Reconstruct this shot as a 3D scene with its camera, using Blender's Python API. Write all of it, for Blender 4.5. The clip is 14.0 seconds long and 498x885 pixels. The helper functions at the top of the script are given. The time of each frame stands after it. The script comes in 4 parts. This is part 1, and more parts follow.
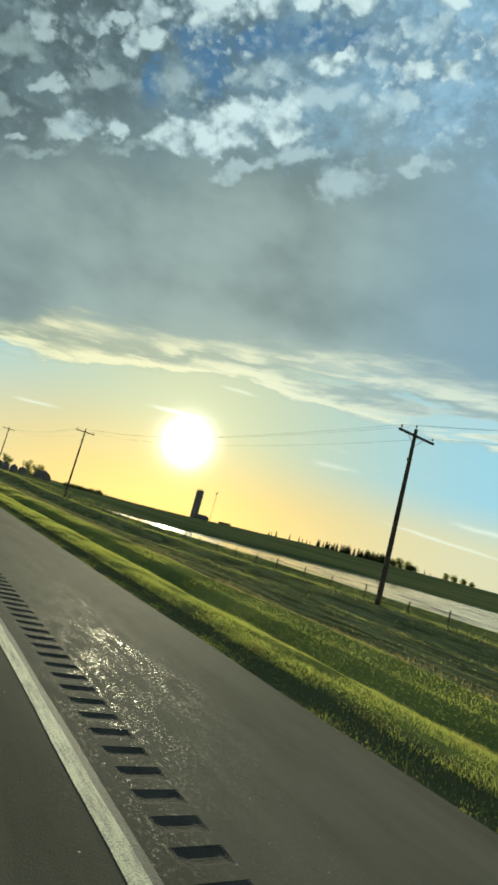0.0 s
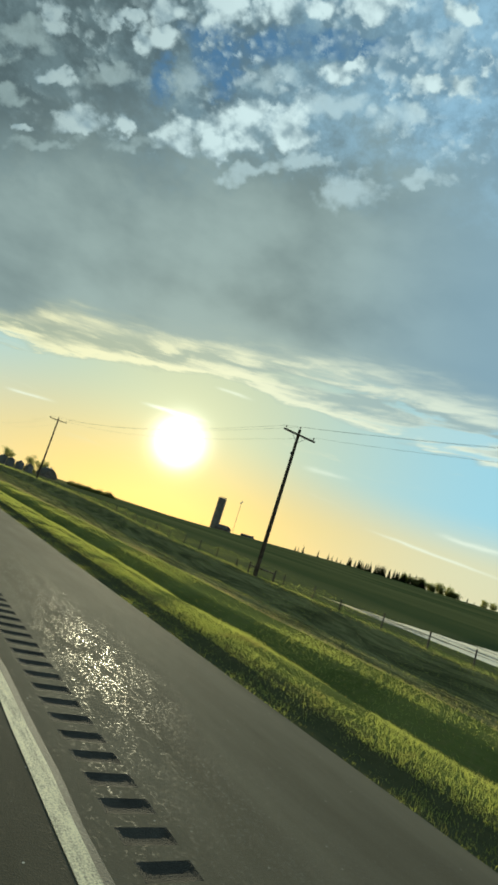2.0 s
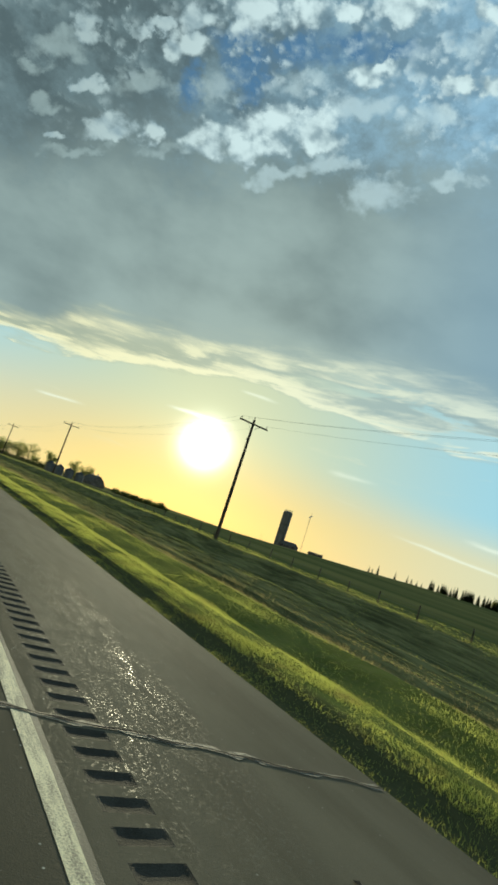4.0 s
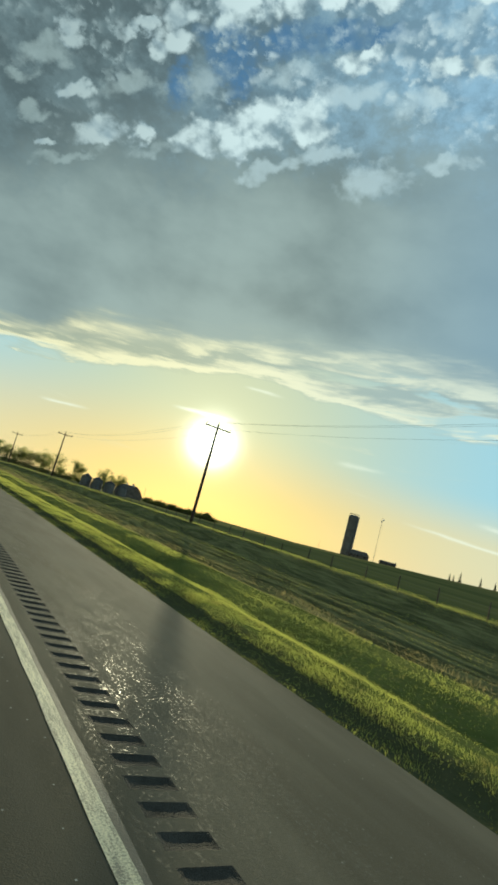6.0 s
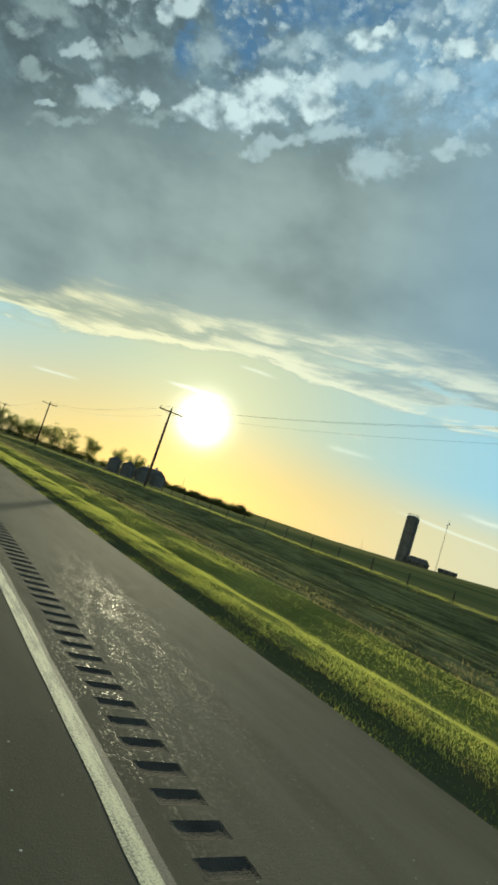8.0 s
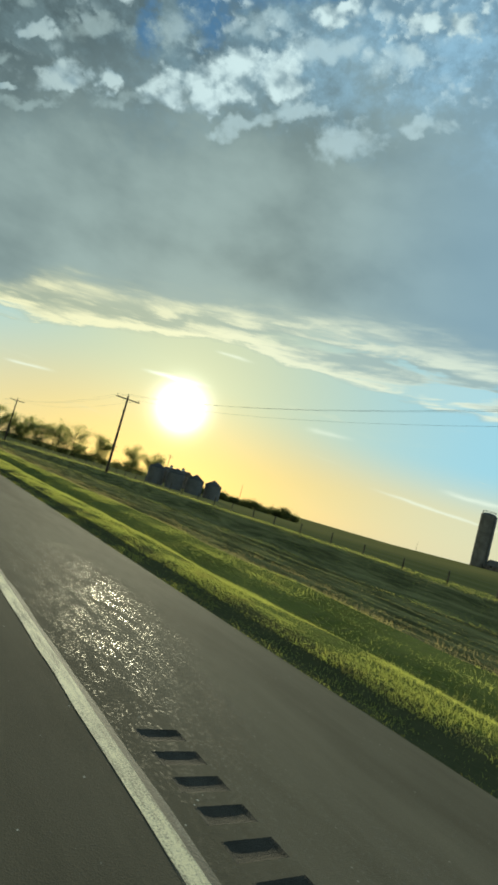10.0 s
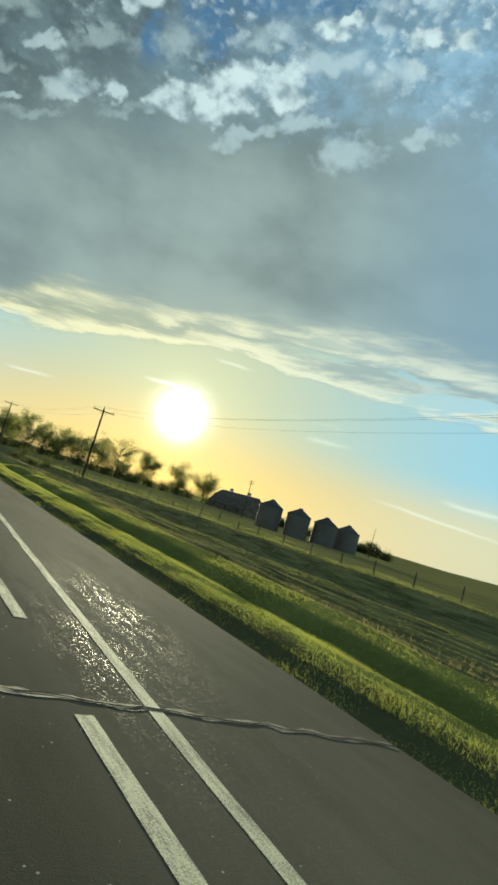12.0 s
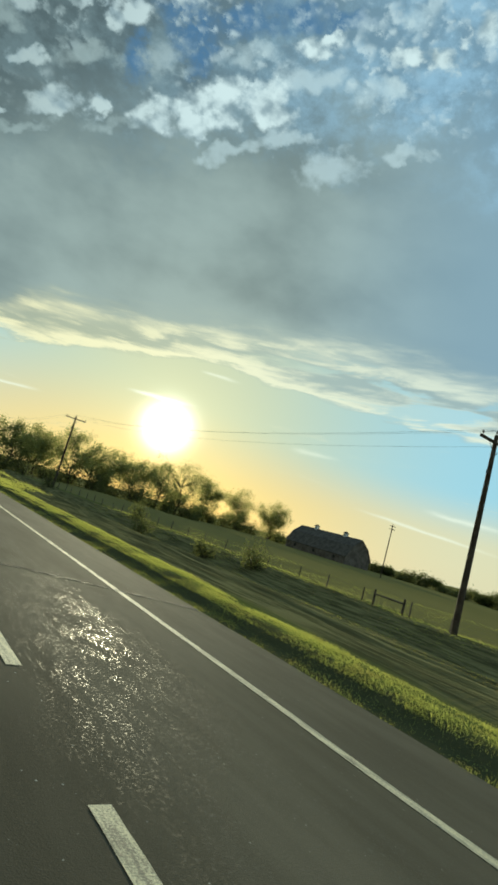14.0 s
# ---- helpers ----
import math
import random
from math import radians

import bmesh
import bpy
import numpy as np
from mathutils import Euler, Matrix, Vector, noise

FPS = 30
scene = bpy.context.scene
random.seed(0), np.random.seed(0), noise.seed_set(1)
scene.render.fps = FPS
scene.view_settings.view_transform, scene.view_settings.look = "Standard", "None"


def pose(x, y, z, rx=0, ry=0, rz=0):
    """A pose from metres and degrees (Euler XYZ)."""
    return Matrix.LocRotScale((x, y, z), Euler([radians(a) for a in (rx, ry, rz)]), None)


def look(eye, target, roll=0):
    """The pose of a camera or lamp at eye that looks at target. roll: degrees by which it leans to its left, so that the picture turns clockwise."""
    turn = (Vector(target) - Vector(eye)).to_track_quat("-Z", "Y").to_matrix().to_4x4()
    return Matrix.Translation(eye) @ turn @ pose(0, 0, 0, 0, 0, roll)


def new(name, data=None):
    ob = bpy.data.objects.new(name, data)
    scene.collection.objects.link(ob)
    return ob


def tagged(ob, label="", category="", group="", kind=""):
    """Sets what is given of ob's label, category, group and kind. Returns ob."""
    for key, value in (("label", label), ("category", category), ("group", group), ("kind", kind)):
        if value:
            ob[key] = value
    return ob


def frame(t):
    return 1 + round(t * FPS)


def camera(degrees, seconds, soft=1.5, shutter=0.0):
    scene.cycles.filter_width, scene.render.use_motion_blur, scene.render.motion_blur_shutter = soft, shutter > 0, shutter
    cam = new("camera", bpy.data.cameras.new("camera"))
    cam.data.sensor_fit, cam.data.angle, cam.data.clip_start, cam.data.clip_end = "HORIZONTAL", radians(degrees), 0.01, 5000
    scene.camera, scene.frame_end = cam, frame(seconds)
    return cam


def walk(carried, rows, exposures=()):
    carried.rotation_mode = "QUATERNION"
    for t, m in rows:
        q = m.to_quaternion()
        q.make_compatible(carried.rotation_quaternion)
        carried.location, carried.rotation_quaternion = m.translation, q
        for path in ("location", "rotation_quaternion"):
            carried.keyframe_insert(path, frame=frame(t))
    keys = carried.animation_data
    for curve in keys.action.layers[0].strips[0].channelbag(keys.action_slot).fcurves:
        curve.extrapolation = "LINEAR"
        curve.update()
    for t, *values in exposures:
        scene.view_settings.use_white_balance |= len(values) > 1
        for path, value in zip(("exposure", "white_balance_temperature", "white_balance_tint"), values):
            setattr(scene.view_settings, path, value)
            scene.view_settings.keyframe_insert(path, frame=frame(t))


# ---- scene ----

def at_pose(x, y, z, yaw, pitch, roll):
    """Eye, turn to the left of the road, rise above the level, lean to the left."""
    a, b = radians(yaw), radians(pitch)
    way = Vector((-math.sin(a) * math.cos(b), math.cos(a) * math.cos(b), math.sin(b)))
    return look((x, y, z), Vector((x, y, z)) + way * 50, roll)


cam = camera(47.8, 14.0, 3.0)
PATH = [
    (0.0, at_pose(0.03, 0.11, 1.75, -31.69, 8.57, 14.99)),
    (0.5, at_pose(-0.02, 14.49, 1.75, -32.22, 8.61, 16.80)),
    (1.0, at_pose(0.00, 28.84, 1.75, -32.58, 8.61, 17.37)),
    (1.5, at_pose(0.06, 43.17, 1.75, -32.57, 8.93, 17.68)),
    (2.0, at_pose(0.12, 57.56, 1.75, -32.39, 9.06, 17.61)),
    (2.5, at_pose(0.17, 72.15, 1.75, -31.72, 9.08, 17.97)),
    (3.0, at_pose(0.16, 86.77, 1.75, -30.73, 9.00, 18.92)),
    (3.5, at_pose(0.27, 101.50, 1.75, -30.21, 8.87, 18.62)),
    (4.0, at_pose(0.28, 116.42, 1.75, -29.82, 8.60, 18.54)),
    (4.5, at_pose(0.26, 131.55, 1.75, -29.51, 8.43, 17.65)),
    (5.0, at_pose(0.23, 146.82, 1.75, -29.31, 8.30, 16.49)),
    (5.5, at_pose(0.21, 162.16, 1.75, -29.22, 8.17, 15.61)),
    (6.0, at_pose(0.20, 177.48, 1.75, -29.27, 7.99, 15.57)),
    (6.5, at_pose(0.19, 192.70, 1.75, -29.48, 7.69, 17.37)),
    (7.0, at_pose(0.16, 207.77, 1.75, -29.80, 7.40, 17.99)),
    (7.5, at_pose(0.10, 222.69, 1.75, -30.33, 6.96, 17.95)),
    (8.0, at_pose(0.04, 237.46, 1.75, -30.79, 6.25, 18.10)),
    (8.5, at_pose(-0.03, 252.16, 1.75, -31.57, 6.06, 17.23)),
    (9.0, at_pose(-0.09, 266.81, 1.75, -32.28, 5.79, 16.53)),
    (9.5, at_pose(-0.12, 281.43, 1.75, -32.84, 5.54, 16.00)),
    (10.0, at_pose(-0.14, 296.07, 1.75, -33.21, 5.41, 15.63)),
    (10.5, at_pose(-0.13, 310.74, 1.75, -33.33, 5.48, 15.42)),
    (11.0, at_pose(-0.10, 325.48, 1.75, -33.07, 5.96, 15.35)),
    (11.5, at_pose(-0.02, 340.31, 1.75, -32.88, 6.15, 15.44)),
    (12.0, at_pose(-0.24, 355.14, 1.75, -33.03, 6.24, 16.26)),
    (12.5, at_pose(-0.16, 369.96, 1.75, -33.13, 6.53, 15.79)),
    (13.0, at_pose(-0.16, 385.77, 1.75, -33.34, 6.74, 16.59)),
    (13.5, at_pose(-0.12, 401.27, 1.75, -33.74, 7.27, 16.54)),
    (14.0, at_pose(-0.14, 416.69, 1.75, -34.08, 7.77, 15.72)),
]
walk(cam, PATH, [(0.0, 0.12, 5720, -5), (14.0, 0.12, 5720, -5)])

# ---- light ----
SUN_AZ, SUN_EL = 25.6, 6.9          # degrees: to the right of the road's line, above the level
SUN_WAY = Vector((math.sin(radians(SUN_AZ)) * math.cos(radians(SUN_EL)),
                  math.cos(radians(SUN_AZ)) * math.cos(radians(SUN_EL)), math.sin(radians(SUN_EL))))
scene.view_settings.exposure = 0.0

lamp = bpy.data.lights.new("sun", "SUN")
lamp.energy, lamp.angle, lamp.color = 5.0, radians(0.6), (1.0, 0.80, 0.50)
sun = new("sun", lamp)
sun.matrix_world = look(SUN_WAY * 100, (0, 0, 0))


class Nodes:
    """Short hand for node trees."""

    def __init__(self, tree):
        self.tree = tree
        tree.nodes.clear()

    def add(self, kind, **values):
        node = self.tree.nodes.new(kind)
        for key, value in values.items():
            if key in ("operation", "blend_type", "data_type", "noise_dimensions", "feature", "sky_type", "sun_disc",
                       "sun_elevation", "sun_rotation", "interpolation_type", "vector_type", "wave_type", "bands_direction", "clamp",
                       "air_density", "dust_density", "ozone_density", "altitude", "clamp_factor"):
                setattr(node, key, value)
        return node

    def put(self, value, socket):
        if isinstance(value, bpy.types.NodeSocket):
            self.tree.links.new(value, socket)
        elif isinstance(value, (tuple, list, Vector)) and len(value) == 3 and socket.type == "RGBA":
            socket.default_value = (*value, 1)
        else:
            socket.default_value = value

    def m(self, op, a, b=None, c=None):
        node = self.add("ShaderNodeMath", operation=op)
        for i, value in enumerate((a, b, c)):
            if value is not None:
                self.put(value, node.inputs[i])
        return node.outputs[0]

    def v(self, op, a, b=None, scale=None):
        node = self.add("ShaderNodeVectorMath", operation=op)
        self.put(a, node.inputs[0])
        if b is not None:
            self.put(b, node.inputs[1])
        if scale is not None:
            self.put(scale, node.inputs["Scale"])
        return node.outputs["Value"] if op in ("DOT_PRODUCT", "LENGTH") else node.outputs[0]

    def xyz(self, v):
        node = self.add("ShaderNodeSeparateXYZ")
        self.put(v, node.inputs[0])
        return node.outputs

    def vec(self, x, y, z):
        node = self.add("ShaderNodeCombineXYZ")
        for i, value in enumerate((x, y, z)):
            self.put(value, node.inputs[i])
        return node.outputs[0]

    def step(self, value, low, high, a=0.0, b=1.0):
        node = self.add("ShaderNodeMapRange", interpolation_type="SMOOTHSTEP")
        for i, x in enumerate((value, low, high, a, b)):
            self.put(x, node.inputs[i])
        return node.outputs[0]

    def noise(self, v, scale, detail=4.0, rough=0.55, distort=0.0):
        node = self.add("ShaderNodeTexNoise", noise_dimensions="3D")
        self.put(v, node.inputs["Vector"])
        for key, x in (("Scale", scale), ("Detail", detail), ("Roughness", rough), ("Distortion", distort)):
            self.put(x, node.inputs[key])
        return node.outputs["Fac"]

    def voronoi(self, v, scale, feature="F1"):
        node = self.add("ShaderNodeTexVoronoi", feature=feature)
        self.put(v, node.inputs["Vector"])
        self.put(scale, node.inputs["Scale"])
        return node.outputs["Distance"]

    def mix(self, factor, a, b, blend="MIX"):
        node = self.add("ShaderNodeMix", data_type="RGBA", blend_type=blend, clamp_factor=True)
        self.put(factor, node.inputs[0])
        self.put(a, node.inputs[6])
        self.put(b, node.inputs[7])
        return node.outputs[2]


def rotation_of(yaw, pitch, roll):
    return at_pose(0, 0, 0, yaw, pitch, roll).to_3x3()


# middles and half widths of the cloud puffs
HEAVY_PUFFS = ((-296, 744, 28, 26), (-120, 708, 36, 30), (-92, 764, 46, 28), (-2, 748, 44, 38), (98, 758, 50, 38), (165, 764, 40, 26), (272, 770, 74, 34), (420, 752, 28, 30),
               (222, 654, 54, 20), (358, 624, 36, 26), (428, 632, 30, 30), (32, 560, 96, 40), (-12, 522, 44, 22), (118, 545, 46, 40), (-265, 568, 48, 24), (-188, 550, 24, 18),
               (-90, 545, 44, 38), (-172, 744, 36, 14), (-356, 560, 18, 12), (-306, 640, 34, 18))
FAINT_PUFFS = ((-342, 708, 52, 30), (-400, 664, 28, 18), (-386, 604, 32, 16), (226, 438, 70, 34), (300, 568, 54, 26), (290, 690, 34, 26), (30, 470, 50, 16), (-330, 530, 70, 14),
               (120, 480, 80, 20), (-70, 640, 50, 40), (350, 460, 50, 16), (170, 590, 60, 30), (-200, 640, 60, 30), (400, 700, 40, 30), (100, 628, 44, 26), (-150, 520, 60, 20))
BLUE_GAPS = ((-20, 690, 60, 70), (0, 630, 40, 30), (-115, 640, 32, 44), (75, 690, 70, 40), (260, 690, 60, 26), (170, 700, 50, 30))


def build_sky():
    world = bpy.data.worlds.new("evening_sky")
    scene.world = world
    world.use_nodes = True
    n = Nodes(world.node_tree)
    way = n.v("NORMALIZE", n.add("ShaderNodeTexCoord").outputs["Generated"])
    x, y, z = n.xyz(way)
    el = n.m("MULTIPLY", n.m("ARCSINE", z), 57.2958)
    az = n.m("MULTIPLY", n.m("ARCTAN2", x, y), 57.2958)
    azc = n.m("MINIMUM", n.m("MAXIMUM", az, -5.0), 60.0)
    theta = n.m("MULTIPLY", n.m("ARCCOSINE", n.m("MINIMUM", n.v("DOT_PRODUCT", way, tuple(SUN_WAY)), 0.99999)), 57.2958)
    # clear air
    sky = n.add("ShaderNodeTexSky", sky_type="NISHITA", sun_disc=False, sun_elevation=radians(SUN_EL), sun_rotation=radians(SUN_AZ),
                altitude=300.0, air_density=1.0, dust_density=0.7, ozone_density=2.0)
    clear = n.v("SCALE", sky.outputs[0], scale=SKY_GAIN)
    warm = n.step(theta, 34.0, 4.0)
    low_air = n.mix(warm, (0.86, 0.74, 0.47), (0.95, 0.60, 0.17))
    high_air = n.mix(warm, (0.45, 0.70, 0.79), (0.66, 0.64, 0.40))
    air = n.mix(n.step(el, n.step(az, 25.0, 55.0, 1.4, 3.0), n.step(az, 10.0, 55.0, 12.0, 8.6)), low_air, high_air)
    clear = n.mix(0.80, clear, air)
    # thin evening cirrus near the level
    flat = n.vec(n.m("MULTIPLY", az, 0.05), n.m("MULTIPLY", el, 0.5), 0.0)
    streak = n.noise(flat, 1.6, 5, 0.6, 0.6)
    streak = n.m("MULTIPLY", n.step(streak, 0.60, 0.78), n.step(el, 2.5, 6.0))
    clear = n.mix(n.m("MULTIPLY", streak, 0.5), clear, (0.80, 0.72, 0.50))
    # sheet of grey cloud: its lower rim and a second rim above it, both lit from below
    def ramp(value, points):
        """A broken line through (place, height) pairs."""
        out = points[0][1]
        for (x0, y0), (x1, y1) in zip(points, points[1:]):
            node = n.add("ShaderNodeMapRange")
            for i, item in enumerate((value, x0, x1, 0.0, y1 - y0)):
                n.put(item, node.inputs[i])
            out = n.m("ADD", node.outputs[0], out)
        return out

    low = ramp(az, ((-8, 9.0), (5, 10.3), (12, 11.2), (18, 12.6), (26, 14.2), (33, 14.5), (40, 13.5), (55, 13.2)))
    high = ramp(az, ((-8, 10.2), (5, 11.6), (11, 14.2), (17, 15.2), (27, 17.2), (37, 18.2), (45, 18.2), (56, 17.6)))
    slant = n.m("SUBTRACT", el, n.m("MULTIPLY", az, 0.07))
    drawn = n.vec(n.m("MULTIPLY", az, 0.115), n.m("MULTIPLY", slant, 0.60), 2.0)
    wob = n.m("MULTIPLY", n.m("SUBTRACT", n.noise(drawn, 1.1, 6, 0.55, 0.35), 0.5), 4.2)
    up = n.m("ADD", n.m("SUBTRACT", el, low), wob)
    rise = n.m("DIVIDE", up, n.m("SUBTRACT", high, low))
    fibre = n.noise(n.vec(n.m("MULTIPLY", az, 0.10), n.m("MULTIPLY", slant, 0.62), 9.0), 1.1, 5, 0.56, 0.4)
    torn = n.m("MULTIPLY", n.step(az, 27.0, 40.0), n.step(rise, 1.15, 0.7))
    sheet = n.m("MULTIPLY", n.step(up, -0.30, 0.45), n.m("SUBTRACT", 1.0, n.m("MULTIPLY", torn, n.step(fibre, 0.52, 0.40, 0.0, 0.80))))
    tone = n.m("ADD", n.noise(n.vec(n.m("MULTIPLY", az, 0.05), n.m("MULTIPLY", el, 0.08), 5.0), 1.2, 5, 0.5), n.step(el, 24.0, 13.0, 0.0, 0.12))
    grey = n.mix(n.step(tone, 0.3, 0.7), (0.195, 0.230, 0.222), (0.345, 0.390, 0.360))
    grey = n.mix(n.step(az, 30.0, 60.0), grey, (0.265, 0.355, 0.415))
    belly = n.mix(n.step(az, 12.0, 48.0), (0.50, 0.48, 0.32), (0.43, 0.48, 0.43))
    grey = n.mix(n.m("MULTIPLY", n.step(rise, 1.9, 0.5), 0.68), grey, belly)
    rim = n.m("MULTIPLY", n.step(rise, -0.05, 0.10), n.step(n.m("ADD", rise, n.m("MULTIPLY", n.m("SUBTRACT", fibre, 0.5), 1.3)), 0.62, 0.16))
    second = n.m("MULTIPLY", n.step(n.m("ADD", rise, n.m("MULTIPLY", n.m("SUBTRACT", fibre, 0.5), 0.8)), 0.66, 0.92), n.step(rise, 1.55, 0.95))
    lit = n.m("MAXIMUM", n.m("MULTIPLY", rim, 0.95), n.m("MULTIPLY", second, n.step(fibre, 0.38, 0.62, 0.15, 0.80)))
    glow_side = n.step(az, 62.0, 8.0, 0.35, 1.0)
    grey = n.mix(lit, grey, n.mix(glow_side, (0.70, 0.74, 0.68), (0.96, 0.82, 0.50)))
    col = n.mix(sheet, clear, grey)
    # broken puffs above it, laid out on a plane across the sky in thousandths of its distance
    base = rotation_of(-30.73, 9.0, 18.92)
    front = n.m("MAXIMUM", n.v("DOT_PRODUCT", way, tuple(-base.col[2])), 0.05)
    u = n.m("MULTIPLY", n.m("DIVIDE", n.v("DOT_PRODUCT", way, tuple(base.col[0])), front), 1000.0)
    w = n.m("MULTIPLY", n.m("DIVIDE", n.v("DOT_PRODUCT", way, tuple(base.col[1])), front), 1000.0)
    spot = n.vec(u, w, 0.0)
    bend_u = n.m("SUBTRACT", n.noise(n.v("ADD", spot, (310.0, 50.0, 0.0)), 0.016, 4, 0.55), 0.5)
    bend_w = n.m("SUBTRACT", n.noise(n.v("ADD", spot, (0.0, 770.0, 90.0)), 0.016, 4, 0.55), 0.5)
    spot = n.v("ADD", spot, n.v("SCALE", n.vec(bend_u, bend_w, 0.0), scale=110.0))

    def field(puffs):
        """Thickness, 1 in the middle of a puff and 0 at its rim."""
        out = -2.0
        for cu, cw, ru, rw in puffs:
            node = n.add("ShaderNodeVectorMath", operation="MULTIPLY_ADD")
            for i, item in enumerate((spot, (1.0 / ru, 1.0 / rw, 0.0), (-cu / ru, -cw / rw, 0.0))):
                n.put(item, node.inputs[i])
            far = n.v("DOT_PRODUCT", node.outputs[0], node.outputs[0])
            out = n.m("SMOOTH_MAX", out, n.m("SUBTRACT", 1.0, far), 0.35)
        return out

    heavy = field(HEAVY_PUFFS)
    faint = field(FAINT_PUFFS)
    edge = n.m("ADD", 26.0, n.m("SUBTRACT", n.m("MULTIPLY", azc, 0.50), n.m("MULTIPLY", n.m("MULTIPLY", azc, azc), 0.0056)))
    over = n.m("SUBTRACT", el, edge)
    grain = n.v("MULTIPLY", way, (1.0, 1.0, 1.35))
    big = n.noise(grain, 5.0, 2, 0.5, 0.2)

    def heap(v):
        """Thickness of the cloud: rounded cells with ragged edges."""
        bend = n.noise(v, 16.0, 3, 0.5)
        warp = n.v("ADD", v, n.v("SCALE", n.vec(bend, n.noise(n.v("ADD", v, (7.0, 3.0, 1.0)), 16.0, 3, 0.5), bend), scale=0.055))
        cell = n.voronoi(warp, 24.0, "SMOOTH_F1")
        small = n.voronoi(warp, 58.0, "SMOOTH_F1")
        return n.m("SUBTRACT", n.m("SUBTRACT", 1.0, n.m("MULTIPLY", cell, 1.05)), n.m("MULTIPLY", small, 0.42))

    rag = n.m("SUBTRACT", n.noise(grain, 34.0, 8, 0.66), 0.5)
    lump = heap(grain)
    face = n.m("SUBTRACT", lump, heap(n.v("ADD", grain, (0.003, 0.006, -0.014))))
    ragged = n.m("ADD", n.m("MULTIPLY", n.m("SUBTRACT", lump, 0.46), 1.5), n.m("MULTIPLY", rag, 1.7))
    # past the mapped part of the sky the puffs go on by chance
    past = n.m("MAXIMUM", n.step(w, 770.0, 860.0), n.m("MAXIMUM", n.step(u, 440.0, 520.0), n.m("MAXIMUM", n.step(u, -470.0, -540.0), n.step(front, 0.45, 0.3))))
    loose = n.m("MULTIPLY", n.m("MULTIPLY", past, n.step(over, 0.0, 6.0)), n.step(big, 0.42, 0.60))
    heavy = n.m("MAXIMUM", heavy, n.m("SUBTRACT", n.m("MULTIPLY", loose, 2.6), 2.0))
    sky_blue = n.m("MULTIPLY", n.step(n.m("ADD", field(BLUE_GAPS), n.m("MULTIPLY", rag, 2.4)), -0.3, 1.0), n.step(rag, 0.25, -0.10))
    veil = n.mix(n.step(az, 2.0, 46.0), (0.102, 0.128, 0.132), (0.205, 0.292, 0.362))
    veil = n.mix(n.step(n.m("ADD", rag, n.m("SUBTRACT", n.noise(grain, 11.0, 3), 0.5)), -0.20, 0.24), veil, n.v("SCALE", veil, scale=1.55))
    veil = n.mix(sky_blue, veil, (0.092, 0.180, 0.305))
    col = n.mix(n.step(n.m("ADD", over, n.m("MULTIPLY", n.m("ADD", n.m("SUBTRACT", big, 0.5), n.m("MULTIPLY", rag, 0.4)), 16.0)), -4.0, 6.0), col, veil)
    shade = n.step(n.m("ADD", n.m("MULTIPLY", face, 1.2), n.m("ADD", n.m("MULTIPLY", rag, 0.9), n.m("MULTIPLY", heavy, 0.25))), -0.32, 0.42)
    white = n.mix(n.step(az, -4.0, 24.0), (0.40, 0.445, 0.43), (0.70, 0.755, 0.73))
    bright = n.mix(shade, (0.31, 0.37, 0.39), white)
    # small flakes strewn between the large puffs
    flake = n.m("SUBTRACT", 1.0, n.voronoi(n.v("ADD", grain, n.v("SCALE", n.vec(rag, n.noise(grain, 21.0, 3), rag), scale=0.045)), 62.0, "SMOOTH_F1"))
    strewn = n.m("MULTIPLY", n.step(n.m("ADD", flake, n.m("MULTIPLY", rag, 0.9)), 0.50, 0.95), n.m("MULTIPLY", n.step(n.m("ADD", over, n.m("MULTIPLY", rag, 9.0)), 0.0, 5.0), n.step(n.noise(grain, 9.0, 3), 0.40, 0.62)))
    col = n.mix(n.m("MULTIPLY", strewn, 0.72), col, n.mix(n.step(az, -4.0, 24.0), (0.34, 0.385, 0.375), (0.60, 0.66, 0.66)))
    thin = n.step(n.m("ADD", faint, ragged), -0.35, 1.05, 0.0, 0.62)
    col = n.mix(thin, col, n.mix(n.step(az, 0.0, 30.0), (0.37, 0.42, 0.40), (0.56, 0.63, 0.63)))
    col = n.mix(n.step(n.m("ADD", heavy, ragged), -0.42, 0.72, 0.0, 0.97), col, bright)
    # a small bright wisp over the sun and thin trails low in the north-west
    def trail(az0, az1, el0, slope, thin, seed):
        along = n.m("SUBTRACT", az, az0)
        waver = n.m("MULTIPLY", n.m("SUBTRACT", n.noise(n.vec(n.m("MULTIPLY", az, 0.35), n.m("MULTIPLY", el, 1.2), seed), 1.0, 4), 0.5), thin * 2.2)
        off = n.m("ADD", n.m("SUBTRACT", el, n.m("ADD", n.m("MULTIPLY", along, slope), el0)), waver)
        line = n.m("EXPONENT", n.m("MULTIPLY", n.m("MULTIPLY", off, off), -1.0 / (thin * thin)))
        ends = n.m("MULTIPLY", n.step(az, az0, az0 + 0.3 * (az1 - az0)), n.step(az, az1, az1 - 0.5 * (az1 - az0)))
        return n.m("MULTIPLY", line, ends)

